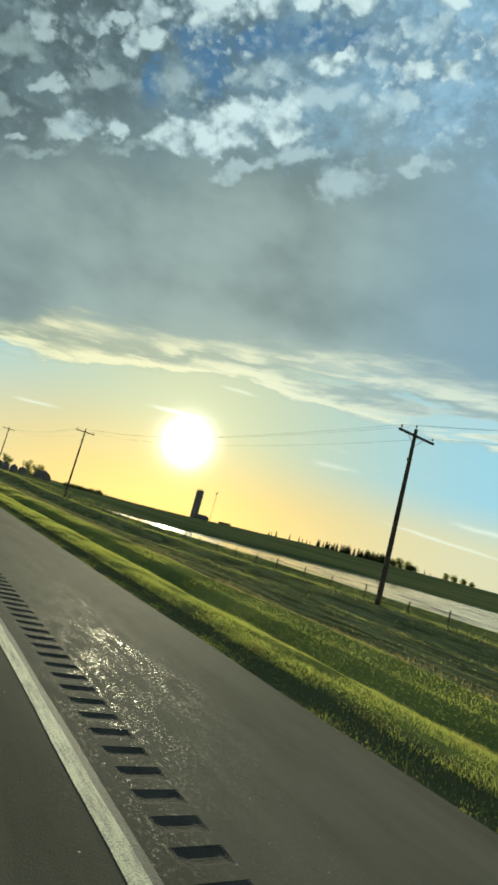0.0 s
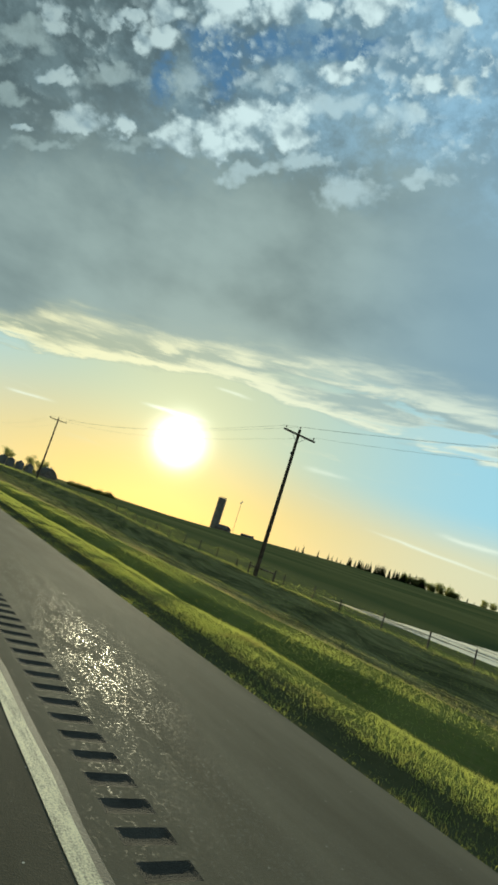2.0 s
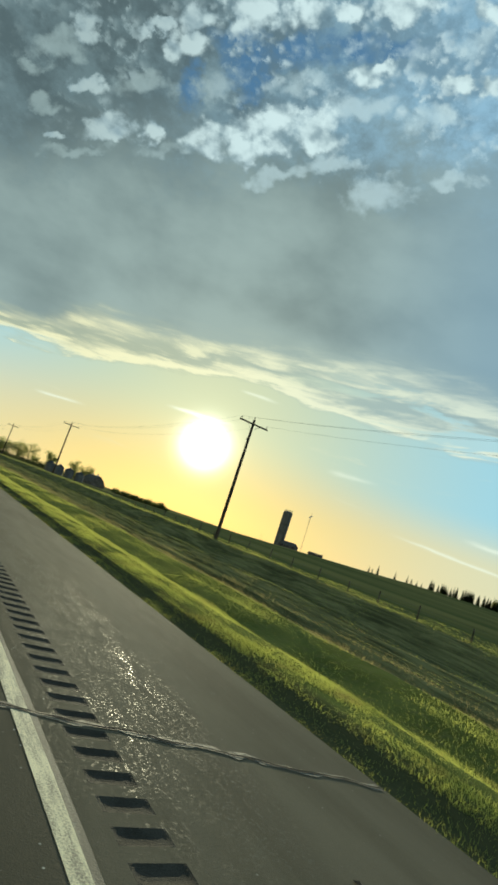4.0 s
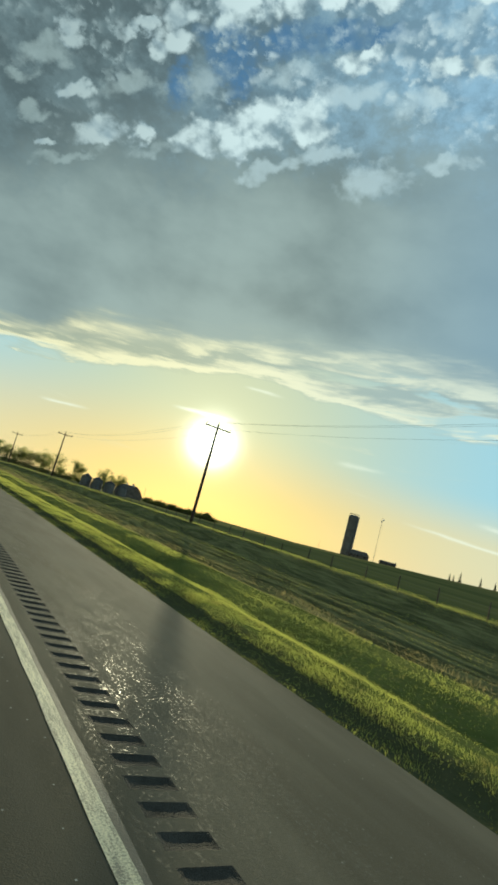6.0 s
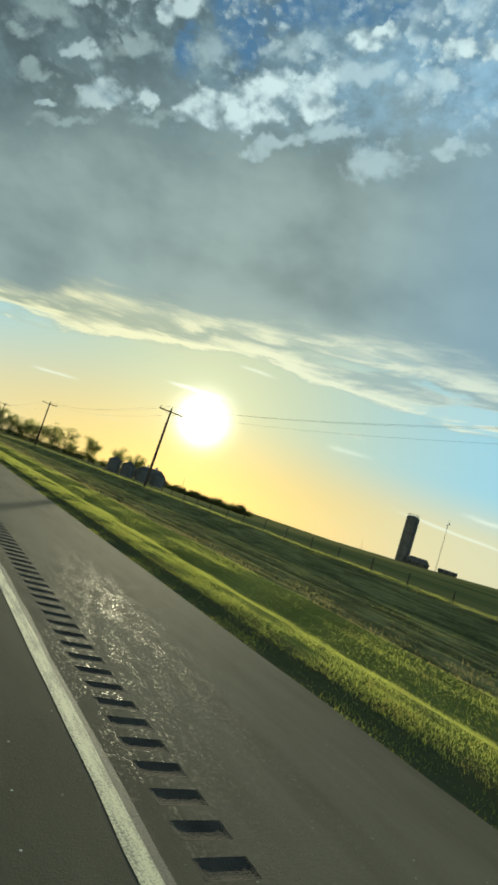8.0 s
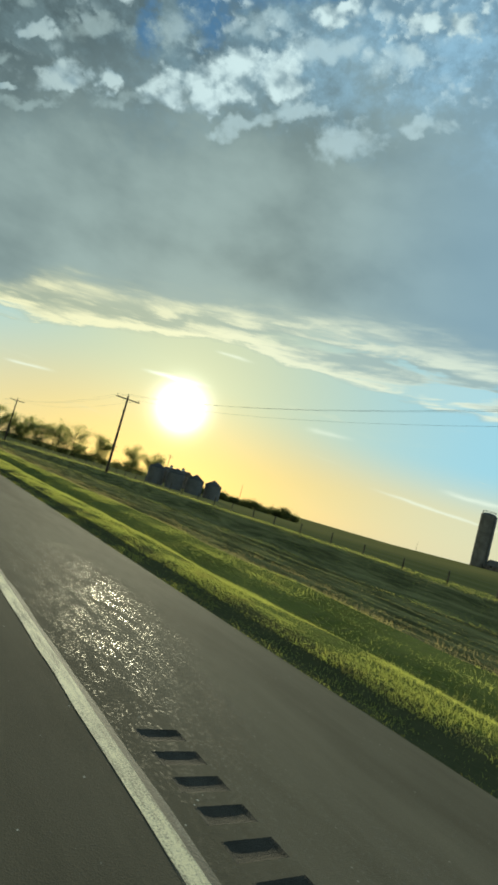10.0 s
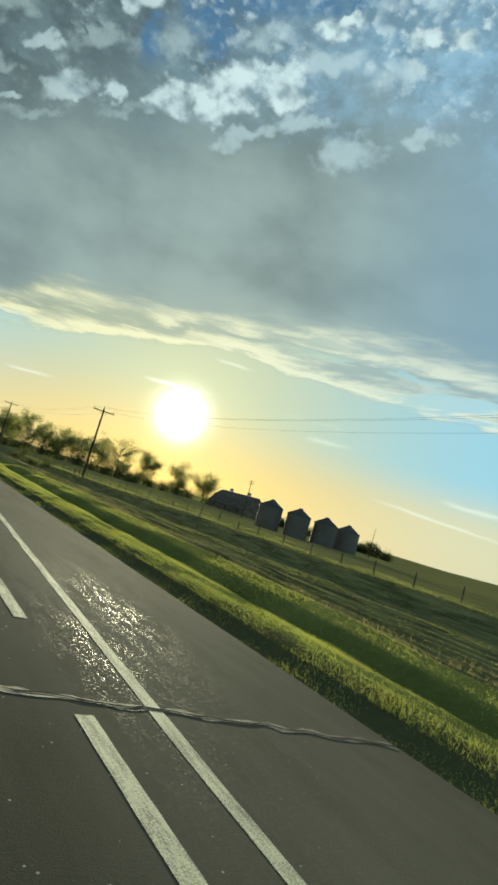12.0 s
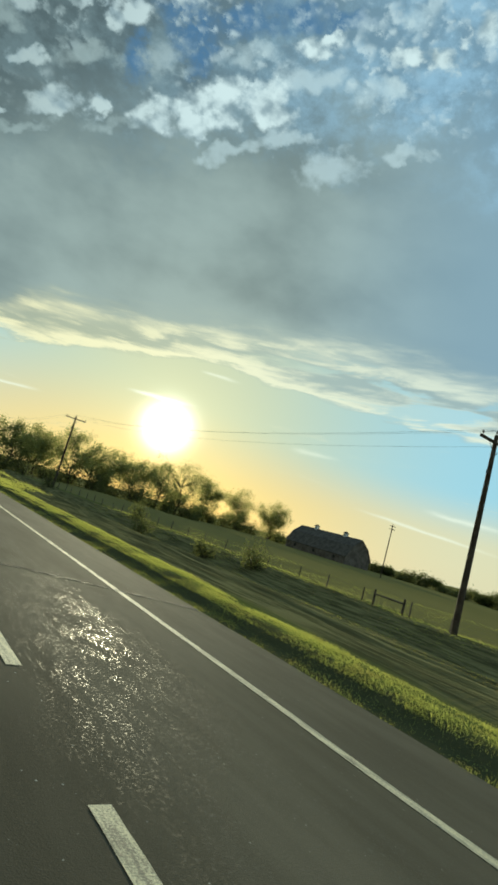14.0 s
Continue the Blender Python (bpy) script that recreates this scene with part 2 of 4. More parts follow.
    for az0, az1, el0, slope, thin, seed, power in ((20.3, 28.5, 9.4, 0.05, 0.17, 1.0, 1.0), (45.5, 62.0, 4.2, -0.08, 0.13, 4.0, 0.55), (52.0, 62.0, 5.6, -0.04, 0.20, 8.0, 0.5),
                                                    (8.0, 13.5, 6.3, 0.07, 0.12, 12.0, 0.6), (27.0, 32.0, 13.4, -0.02, 0.14, 15.0, 0.5), (38.0, 44.0, 8.3, 0.02, 0.2, 19.0, 0.35)):
        col = n.mix(n.m("MULTIPLY", trail(az0, az1, el0, slope, thin, seed), power), col, (0.98, 0.93, 0.74))
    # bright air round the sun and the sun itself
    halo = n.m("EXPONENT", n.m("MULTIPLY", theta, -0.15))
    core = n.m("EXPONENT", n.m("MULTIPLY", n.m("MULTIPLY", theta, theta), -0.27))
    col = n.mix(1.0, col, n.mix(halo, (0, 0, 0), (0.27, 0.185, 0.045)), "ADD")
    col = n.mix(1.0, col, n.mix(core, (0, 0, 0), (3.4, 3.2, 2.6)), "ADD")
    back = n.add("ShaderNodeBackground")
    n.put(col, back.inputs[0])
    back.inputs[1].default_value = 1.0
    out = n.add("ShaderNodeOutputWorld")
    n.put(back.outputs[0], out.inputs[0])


SKY_GAIN = 0.05
build_sky()

# ---- materials ----


def material(name, rough=0.8, metal=0.0):
    mat = bpy.data.materials.new(name)
    mat.use_nodes = True
    n = Nodes(mat.node_tree)
    out = n.add("ShaderNodeOutputMaterial")
    skin = n.add("ShaderNodeBsdfPrincipled")
    skin.inputs["Roughness"].default_value = rough
    skin.inputs["Metallic"].default_value = metal
    n.put(skin.outputs[0], out.inputs[0])
    place = n.add("ShaderNodeNewGeometry").outputs["Position"]
    return mat, n, skin, place, out


def bump(n, skin, height, strength, distance=0.02):
    node = n.add("ShaderNodeBump")
    n.put(height, node.inputs["Height"])
    node.inputs["Strength"].default_value = strength
    node.inputs["Distance"].default_value = distance
    n.put(node.outputs[0], skin.inputs["Normal"])


def two_tone(name, a, b, scale, rough=0.8, fine=60.0, strength=0.3, metal=0.0, dist=0.02):
    mat, n, skin, place, _ = material(name, rough, metal)
    f = n.m("ADD", n.m("MULTIPLY", n.noise(place, scale, 5), 0.7), n.m("MULTIPLY", n.noise(place, fine, 3), 0.3))
    n.put(n.mix(n.step(f, 0.35, 0.65), a, b), skin.inputs["Base Color"])
    if rough > 0.8:
        skin.inputs["Specular IOR Level"].default_value = 0.08
    bump(n, skin, n.noise(place, fine, 4), strength, dist)
    return mat


def asphalt_material():
    mat, n, skin, place, _ = material("asphalt", 0.5)
    px, py, _z = n.xyz(place)
    grit = n.voronoi(place, 95.0)
    patch = n.noise(n.vec(n.m("MULTIPLY", px, 1.3), n.m("MULTIPLY", py, 0.25), 0.0), 0.9, 5, 0.6)
    track = n.noise(n.vec(n.m("MULTIPLY", px, 3.0), n.m("MULTIPLY", py, 0.03), 3.0), 1.0, 3)
    stone = n.noise(place, 55.0, 3, 0.7)
    base = n.mix(n.step(patch, 0.3, 0.7), (0.110, 0.098, 0.069), (0.160, 0.142, 0.102))
    base = n.mix(n.m("MULTIPLY", n.step(track, 0.45, 0.7), 0.4), base, (0.140, 0.125, 0.092))
    base = n.mix(n.step(stone, 0.60, 0.72), base, (0.15, 0.14, 0.115))
    # sparse pale stone specks, with sun glints put into their colour
    glint_chips = n.m("MULTIPLY", n.step(n.voronoi(n.vec(px, py, 0.0), 10.0), 0.10, 0.05), n.step(n.noise(place, 4.0, 2), 0.50, 0.56))
    base = n.mix(n.m("MULTIPLY", glint_chips, n.step(px, 2.6, 1.4, 0.25, 1.0)), base, (0.62, 0.60, 0.52))
    base = n.mix(n.step(px, 2.6, 1.0, 0.0, 0.75), base, n.v("SCALE", base, scale=0.62))
    n.put(base, skin.inputs["Base Color"])
    worn = n.noise(n.vec(px, n.m("MULTIPLY", py, 0.8), 0.0), 30.0, 6, 0.78)
    ripple = n.noise(n.vec(px, n.m("MULTIPLY", py, 0.28), 4.0), 6.5, 4, 0.7, 0.3)
    shiny = n.m("MULTIPLY", n.m("MULTIPLY", n.m("MULTIPLY", n.step(worn, 0.50, 0.61), n.step(ripple, 0.40, 0.55, 0.12, 1.0)), n.step(patch, 0.66, 0.40, 0.45, 1.0)), n.m("MULTIPLY", n.step(px, 1.3, 2.3, 0.15, 1.0), n.step(px, 4.0, 3.1, 0.3, 1.0)))
    n.put(n.m("SUBTRACT", 0.95, n.m("MULTIPLY", shiny, 0.66)), skin.inputs["Roughness"])
    n.put(n.m("ADD", 0.02, n.m("MULTIPLY", shiny, 0.016)), skin.inputs["Specular IOR Level"])
    lump = n.noise(n.vec(px, n.m("MULTIPLY", py, 0.8), 0.0), 22.0, 6, 0.74)
    bump(n, skin, n.m("ADD", n.m("ADD", n.m("MULTIPLY", grit, 0.9), n.m("MULTIPLY", stone, 0.8)), n.m("MULTIPLY", lump, 1.0)), 0.125, 0.013)
    return mat


def paint_material(name="road_paint", fresh=(0.74, 0.67, 0.43), bare=(0.22, 0.20, 0.145), left=0.62):
    mat, n, skin, place, _ = material(name, 0.8)
    px, py, _z = n.xyz(place)
    wear = n.m("ADD", n.m("MULTIPLY", n.noise(n.vec(px, n.m("MULTIPLY", py, 0.12), 0.0), 14.0, 6, 0.7), 0.6), n.m("MULTIPLY", n.noise(place, 70.0, 3), 0.4))
    n.put(n.mix(n.step(wear, left - 0.20, left), fresh, bare), skin.inputs["Base Color"])
    bump(n, skin, n.noise(place, 70.0, 3), 0.4, 0.006)
    return mat


def grass_ground_material():
    """Turf: fresh green by the road, mown hay rows farther out, field beyond the fence."""
    mat, n, skin, place, _ = material("turf", 1.0)
    skin.inputs["Specular IOR Level"].default_value = 0.0
    px, py, _z = n.xyz(place)
    a = n.noise(place, 0.35, 5, 0.6)
    b = n.noise(place, 6.0, 4, 0.6)
    base = n.mix(n.step(a, 0.3, 0.7), (0.084, 0.104, 0.030), (0.146, 0.166, 0.050))
    base = n.mix(n.m("MULTIPLY", n.step(b, 0.45, 0.75), 0.6), base, (0.155, 0.150, 0.060))
    bend = n.m("ADD", n.m("MULTIPLY", px, 3.3), n.m("MULTIPLY", n.m("SINE", n.m("MULTIPLY", py, 0.021)), 2.4))
    rows = n.m("SINE", bend)
    rows = n.m("ADD", n.m("MULTIPLY", rows, 0.05), n.m("MULTIPLY", n.noise(n.vec(n.m("ADD", px, n.m("MULTIPLY", n.noise(n.vec(0.0, n.m("MULTIPLY", py, 0.05), 0.0), 1.0, 2), 5.0)), n.m("MULTIPLY", py, 0.16), 0.0), 1.25, 7, 0.66, 0.5), 1.75))
    hay = n.mix(n.step(rows, 0.56, 1.14), (0.052, 0.064, 0.030), (0.21, 0.212, 0.095))
    furrow = n.noise(n.vec(n.m("MULTIPLY", px, 1.0), n.m("MULTIPLY", py, 0.07), 8.0), 5.0, 4, 0.65)
    hay = n.mix(n.m("MULTIPLY", n.step(furrow, 0.46, 0.60), 0.45), hay, (0.060, 0.058, 0.030))
    hay = n.mix(n.step(py, 372.0, 402.0, 0.12, 0.45), hay, n.mix(n.step(furrow, 0.40, 0.58), (0.27, 0.225, 0.11), (0.085, 0.075, 0.038)))
    # strip along the paving darkened: shade of the verge grass put into the colour
    base = n.mix(n.m("MULTIPLY", n.step(n.m("SUBTRACT", px, n.step(py, 388.0, 445.0, 0.0, 1.8)), 6.1, 5.6), n.step(px, 3.0, 4.0)), base, n.mix(b, (0.050, 0.058, 0.028), (0.095, 0.095, 0.050)))
    base = n.mix(n.m("MULTIPLY", n.step(n.m("ADD", px, n.step(py, 385.0, 414.0, 0.0, 2.4)), 10.8, 12.0), n.step(px, 25.9, 25.0)), base, hay)
    field = n.mix(n.step(n.noise(n.vec(n.m("MULTIPLY", px, 0.03), n.m("MULTIPLY", py, 0.008), 0.0), 1.0, 5), 0.35, 0.65), (0.066, 0.084, 0.036), (0.120, 0.126, 0.055))
    field = n.mix(n.step(py, 330.0, 430.0, 0.0, 0.75), field, (0.23, 0.205, 0.080))
    base = n.mix(n.step(px, 26.2, 28.5), base, field)
    n.put(base, skin.inputs["Base Color"])
    bump(n, skin, n.m("ADD", n.m("ADD", b, n.m("MULTIPLY", furrow, 1.3)), n.m("MULTIPLY", rows, 0.8)), 0.9, 0.05)
    return mat


def leaf_material(name, dark, pale, through_light, sere=0.0):
    """Leaves and blades, which let light through."""
    mat, n, skin, place, out = material(name, 0.65)
    skin.inputs["Specular IOR Level"].default_value = 0.12
    rnd = n.add("ShaderNodeNewGeometry").outputs["Random Per Island"]
    f = n.m("ADD", n.m("MULTIPLY", rnd, 0.42), n.m("MULTIPLY", n.noise(place, 0.6, 3), 0.62))
    col = n.mix(n.step(f, 0.15, 0.85), dark, pale)
    if sere:
        dry = n.m("MULTIPLY", n.step(n.noise(place, 1.3, 4, 0.65), 0.50, 0.68), sere)
        col = n.mix(dry, col, (0.17, 0.125, 0.05))
        through_light = n.mix(dry, through_light, (0.42, 0.32, 0.12))
    n.put(col, skin.inputs["Base Color"])
    thin = n.add("ShaderNodeBsdfTranslucent")
    n.put(n.mix(0.5, col, through_light), thin.inputs[0])
    both = n.add("ShaderNodeMixShader")
    both.inputs[0].default_value = 0.62
    n.put(skin.outputs[0], both.inputs[1])
    n.put(thin.outputs[0], both.inputs[2])
    n.put(both.outputs[0], out.inputs[0])
    return mat


ASPHALT = asphalt_material()
PAINT = paint_material()
FADED = paint_material("faded_paint", (0.23, 0.21, 0.16), (0.11, 0.098, 0.072), 0.52)
TURF = grass_ground_material()
TAR = two_tone("crack_filler", (0.012, 0.012, 0.012), (0.03, 0.03, 0.028), 3.0, 1.0)
# paler than the asphalt: sun glint on crack lips put into the colour
LIP = two_tone("crack_lip", (0.115, 0.104, 0.078), (0.20, 0.18, 0.135), 9.0, 0.78, 60.0, 0.7)
# darker asphalt for the grooves: dirt, plus low-sun shade put into the colour
GROOVE = two_tone("darkened_groove_asphalt", (0.040, 0.038, 0.032), (0.065, 0.061, 0.051), 5.0, 0.95, 90.0, 0.5)
POLE_WOOD = two_tone("pole_wood", (0.045, 0.035, 0.026), (0.10, 0.082, 0.062), 2.0, 0.85, 40.0, 0.4)
POST_WOOD = two_tone("post_wood", (0.06, 0.05, 0.04), (0.14, 0.12, 0.095), 4.0, 0.9, 50.0, 0.4)
WIRE = two_tone("wire", (0.04, 0.04, 0.04), (0.08, 0.08, 0.08), 3.0, 0.5, 40, 0.1, 0.6)
INSULATOR = two_tone("insulator", (0.05, 0.03, 0.02), (0.09, 0.06, 0.045), 9.0, 0.25)
CONCRETE = two_tone("silo_concrete", (0.14, 0.135, 0.125), (0.22, 0.21, 0.195), 0.5, 0.9, 8.0, 0.3)
STEEL = two_tone("galvanised_steel", (0.105, 0.108, 0.110), (0.140, 0.143, 0.145), 0.5, 0.7, 12.0, 0.1, 0.25)
# bin roofs: wall steel darkened in colour to offset the skylight they catch
BIN_ROOF = two_tone("darkened_bin_roof", (0.055, 0.057, 0.058), (0.085, 0.087, 0.088), 0.6, 0.85, 12.0, 0.1)
ROOF = two_tone("old_roof", (0.075, 0.070, 0.066), (0.13, 0.12, 0.11), 0.9, 0.85, 10.0, 0.4)
BOARDS = two_tone("weathered_boards", (0.10, 0.085, 0.075), (0.19, 0.165, 0.145), 0.8, 0.9, 14.0, 0.4)
WHITE = two_tone("white_trim", (0.55, 0.53, 0.50), (0.75, 0.73, 0.70), 1.5, 0.7, 20.0, 0.2)
DARK = two_tone("dark_opening", (0.01, 0.01, 0.01), (0.02, 0.02, 0.02), 2.0, 0.8)
BARK = two_tone("bark", (0.035, 0.028, 0.022), (0.085, 0.07, 0.055), 3.0, 0.95, 25.0, 0.6)
BLADE = leaf_material("grass_blade", (0.095, 0.125, 0.030), (0.25, 0.285, 0.068), (0.80, 0.82, 0.18), 0.6)
DRY = leaf_material("dry_stalk", (0.13, 0.11, 0.05), (0.30, 0.25, 0.12), (0.40, 0.34, 0.14))
HAY = leaf_material("cut_hay", (0.125, 0.122, 0.050), (0.30, 0.28, 0.12), (0.52, 0.49, 0.19), 0.4)
RANK = leaf_material("rank_grass", (0.075, 0.092, 0.028), (0.165, 0.185, 0.055), (0.58, 0.58, 0.18), 0.5)
LEAF = leaf_material("leaf", (0.060, 0.078, 0.028), (0.145, 0.165, 0.055), (0.66, 0.64, 0.22))
NEEDLE = leaf_material("needle", (0.030, 0.044, 0.024), (0.066, 0.084, 0.040), (0.16, 0.18, 0.07))
SHRUB = leaf_material("shrub_leaf", (0.034, 0.046, 0.020), (0.080, 0.094, 0.034), (0.22, 0.23, 0.07))

# ---- helpers for meshes ----


def mesh_of(name, verts, faces, mat, smooth=False):
    me = bpy.data.meshes.new(name)
    me.from_pydata([tuple(v) for v in verts], [], [tuple(f) for f in faces])
    for mt in (mat if isinstance(mat, (list, tuple)) else [mat]):
        me.materials.append(mt)
    if smooth:
        me.polygons.foreach_set("use_smooth", [True] * len(me.polygons))
    me.update()
    return me


def fast_mesh(name, verts, loops_per_face, mat):
    """A mesh of separate faces of one corner count, from an array of corners."""
    me = bpy.data.meshes.new(name)
    count = len(verts)
    me.vertices.add(count)
    me.vertices.foreach_set("co", np.asarray(verts, np.float32).ravel())
    me.loops.add(count)
    me.loops.foreach_set("vertex_index", np.arange(count, dtype=np.int32))
    me.polygons.add(count // loops_per_face)
    me.polygons.foreach_set("loop_start", np.arange(0, count, loops_per_face, dtype=np.int32))
    me.materials.append(mat)
    me.update(calc_edges=True)
    me.validate()
    return me


def thing(name, label, category, group="", kind="", at=(0, 0, 0), data=None):
    ob = new(name, data)
    ob.location = at
    return tagged(ob, label, category, group, kind)


def part(name, data, parent, label=""):
    ob = new(name, data)
    ob.parent = parent
    return tagged(ob, label) if label else ob


def bm_mesh(name, bm, mat, smooth=False):
    me = bpy.data.meshes.new(name)
    bm.to_mesh(me)
    bm.free()
    for mt in (mat if isinstance(mat, (list, tuple)) else [mat]):
        me.materials.append(mt)
    if smooth:
        me.polygons.foreach_set("use_smooth", [True] * len(me.polygons))
    return me


def tube(bm, a, b, ra, rb, sides=8, caps=True):
    """A tapered tube between two points, added to bm."""
    a, b = Vector(a), Vector(b)
    q = (b - a).to_track_quat("Z", "Y")
    rings = []
    for c, r in ((a, ra), (b, rb)):
        rings.append([bm.verts.new(c + q @ Vector((r * math.cos(i * 2 * math.pi / sides), r * math.sin(i * 2 * math.pi / sides), 0))) for i in range(sides)])
    for i in range(sides):
        j = (i + 1) % sides
        bm.faces.new((rings[0][i], rings[0][j], rings[1][j], rings[1][i]))
    if caps:
        bm.faces.new(rings[1])
        bm.faces.new(rings[0][::-1])


def box(bm, lo, hi, turn=None):
    vs = []
    for x in (lo[0], hi[0]):
        for y in (lo[1], hi[1]):
            for z in (lo[2], hi[2]):
                p = Vector((x, y, z))
                vs.append(bm.verts.new(turn @ p if turn else p))
    for f in ((0, 1, 3, 2), (4, 6, 7, 5), (0, 4, 5, 1), (2, 3, 7, 6), (0, 2, 6, 4), (1, 5, 7, 3)):
        bm.faces.new([vs[i] for i in f])


def lerp_table(x, table):
    return float(np.interp(x, [p[0] for p in table], [p[1] for p in table]))


# ---- the lie of the land ----
EDGE = ((-400, 5.06), (260, 5.06), (325, 4.87), (376, 4.85), (392, 5.0), (407, 5.65), (421, 6.1), (470, 7.2), (900, 7.2))
FENCE_LEVEL = ((-50, -0.45), (25, -0.55), (45, -0.95), (60, -1.15), (90, -1.0), (104, -0.82), (118, -0.5), (138, 0.0), (220, 0.24), (245, 0.2), (300, 0.1), (362, 0.0), (400, -0.5), (435, -0.95), (480, -1.2), (700, -1.2))
VERGE = ((0, -0.17), (0.38, -0.15), (0.56, -0.05), (0.80, -0.01), (1.5, -0.02), (2.0, -0.10), (2.6, -0.22), (3.05, -0.25), (3.9, -0.15), (4.7, -0.14), (5.3, -0.14), (6.5, -0.60), (9, -0.64), (15, -0.62), (18, -0.50), (20.0, -0.19), (21, -0.20), (30, -0.30))
DITCH = ((8.5, 0.0), (13.0, -0.30), (16.6, -0.58), (17.6, -0.60), (19.8, 0.05), (20.6, 0.07), (22.5, 0.0))
FAR_A = ((0, 0.0), (30, -0.35), (90, -0.6), (200, 1.2), (330, 3.6), (400, 3.9), (500, 2.9), (900, 0.5), (6000, -10.0))
FAR_B = ((0, 0.0), (30, -0.45), (68, -1.9), (120, -2.4), (168, -4.0), (237, -2.2), (400, -6.5), (800, -13.0), (6000, -85.0))
POND_NEAR = ((-60, 42), (24, 40), (50, 39), (62, 36), (75, 31.8), (92, 31.8))
POND_FAR = ((-60, 70), (0, 90), (58, 93), (72, 88), (80, 75), (83, 46), (86, 37), (92, 31.8))
POND_Z = -1.0


def paved_edge(y):
    return lerp_table(y, EDGE)


def road_z(x):
    return -0.027 * x if x > -2 else 0.054 + 0.027 * (x + 2) * 1.0


def land(x, y):
    """Height of the ground."""
    if x < -8.5:
        s = -8.5 - x
        return -0.14 - min(s, 5.0) * 0.15 + 0.02 * max(0.0, min(s - 5, 20))
    e = paved_edge(y)
    s = x - e
    if s < 0:
        return -0.34
    near = lerp_table(s if s < 9.0 else max(9.0, x - 5.06), VERGE)
    deep = min(1.0, max(0.4, (130.0 - y) / 50.0, (y - 280.0) / 50.0)) * min(1.0, max(0.0, (408.0 - y) / 15.0))
    near -= 0.20 * deep * max(0.0, 1.0 - abs(s - 2.95) / 0.95)
    near += lerp_table(x - 5.06, DITCH) * min(1.0, max(0.45, (y - 20.0) / 40.0))
    near += 0.10 * noise.noise((x * 0.7, y * 0.22, 7.0)) * min(1.0, max(0.0, s - 1.0) / 1.5)
    near += (lerp_table(y, FENCE_LEVEL) + 0.28) * min(1.0, max(0.0, (s - 6.0) / 12.0))
    d = x - 5.2
    f = min(1.0, max(0.0, (y - 0.55 * x - 190) / 230.0))
    f = f * f * (3 - 2 * f)
    far = lerp_table(d, FAR_A) * (1 - f) + lerp_table(d, FAR_B) * f
    w = min(1.0, max(0.0, (s - 21.0) / 22.0))
    bumps = 0.05 * noise.noise((x * 0.25, y * 0.1, 0)) * min(1, s / 4) + 0.25 * w * noise.noise((x * 0.02, y * 0.02, 4))
    rows = (0.11 * math.sin(5.2 * x + 2.4 * math.sin(0.021 * y) + 1.8 * noise.noise((x * 0.3, y * 0.05, 11.0))) + 0.07 * noise.noise((x * 1.9, y * 0.10, 3.0))) * max(0.0, min(1.0, x - 10.5, 22.0 - x))
    z = near * (1 - w) + far * w + bumps + rows
    if y < 100 and x > FENCE_X:
        near_side, far_side, end = x - lerp_table(y, POND_NEAR), lerp_table(y, POND_FAR) - x, (92.0 - y) * 0.6
        m = min(near_side, far_side, end)
        t = min(1.0, (near_side + 5.0) / 5.0, (far_side + 26.0) / 26.0, (end + 5.0) / 5.0)
        if t > 0.0:
            t = t * t * (3 - 2 * t)
            z = z * (1 - t) + (POND_Z - 0.10 * min(max(m, -1.0), 4.0)) * t
    return z


FENCE_X = 26.0


def axis(*stretches):
    """Cuts along one axis: (from, to, step), ..."""
    out = []
    for a, b, step in stretches:
        out += list(np.arange(a, b, step))
    return out + [stretches[-1][1]]

# ---- ground, road, markings ----


def build_ground():
    xs = axis((-4000, -400, 600), (-400, -40, 60), (-40, -9, 6), (-9, 5, 3.5), (5, 7, 0.14), (7, 11, 0.2), (11, 22, 0.2), (22, 27, 0.45), (27, 32, 1.0), (32, 60, 1.6), (60, 140, 5), (140, 520, 20), (520, 1200, 80), (1200, 4800, 400))
    ys = axis((-3000, -200, 400), (-200, -20, 20), (-20, 470, 2.5), (470, 700, 10), (700, 1400, 70), (1400, 4800, 425))
    verts, faces = [], []
    for y in ys:
        e = paved_edge(y)
        for x in xs:
            if 5.0 <= x <= 11.0:
                x = e - 0.05 + (x - 5.0) / 6.0 * (11.0 - e + 0.05) if x > 5.0 else e - 0.05
            z = land(x, y) if x >= e else (land(e, y) - 0.02 if x > e - 0.06 else land(x, y))
            verts.append((x, y, z))
    w = len(xs)
    for j in range(len(ys) - 1):
        for i in range(w - 1):
            a = j * w + i
            faces.append((a, a + 1, a + w + 1, a + w))
    thing("ground", "grassy roadside and rolling farm fields reaching the horizon", "ground", kind="structure", data=mesh_of("ground", verts, faces, TURF, True))


RUMBLE = (1.96, 2.32, -24.97, 300.0)       # from x to x, from y to y


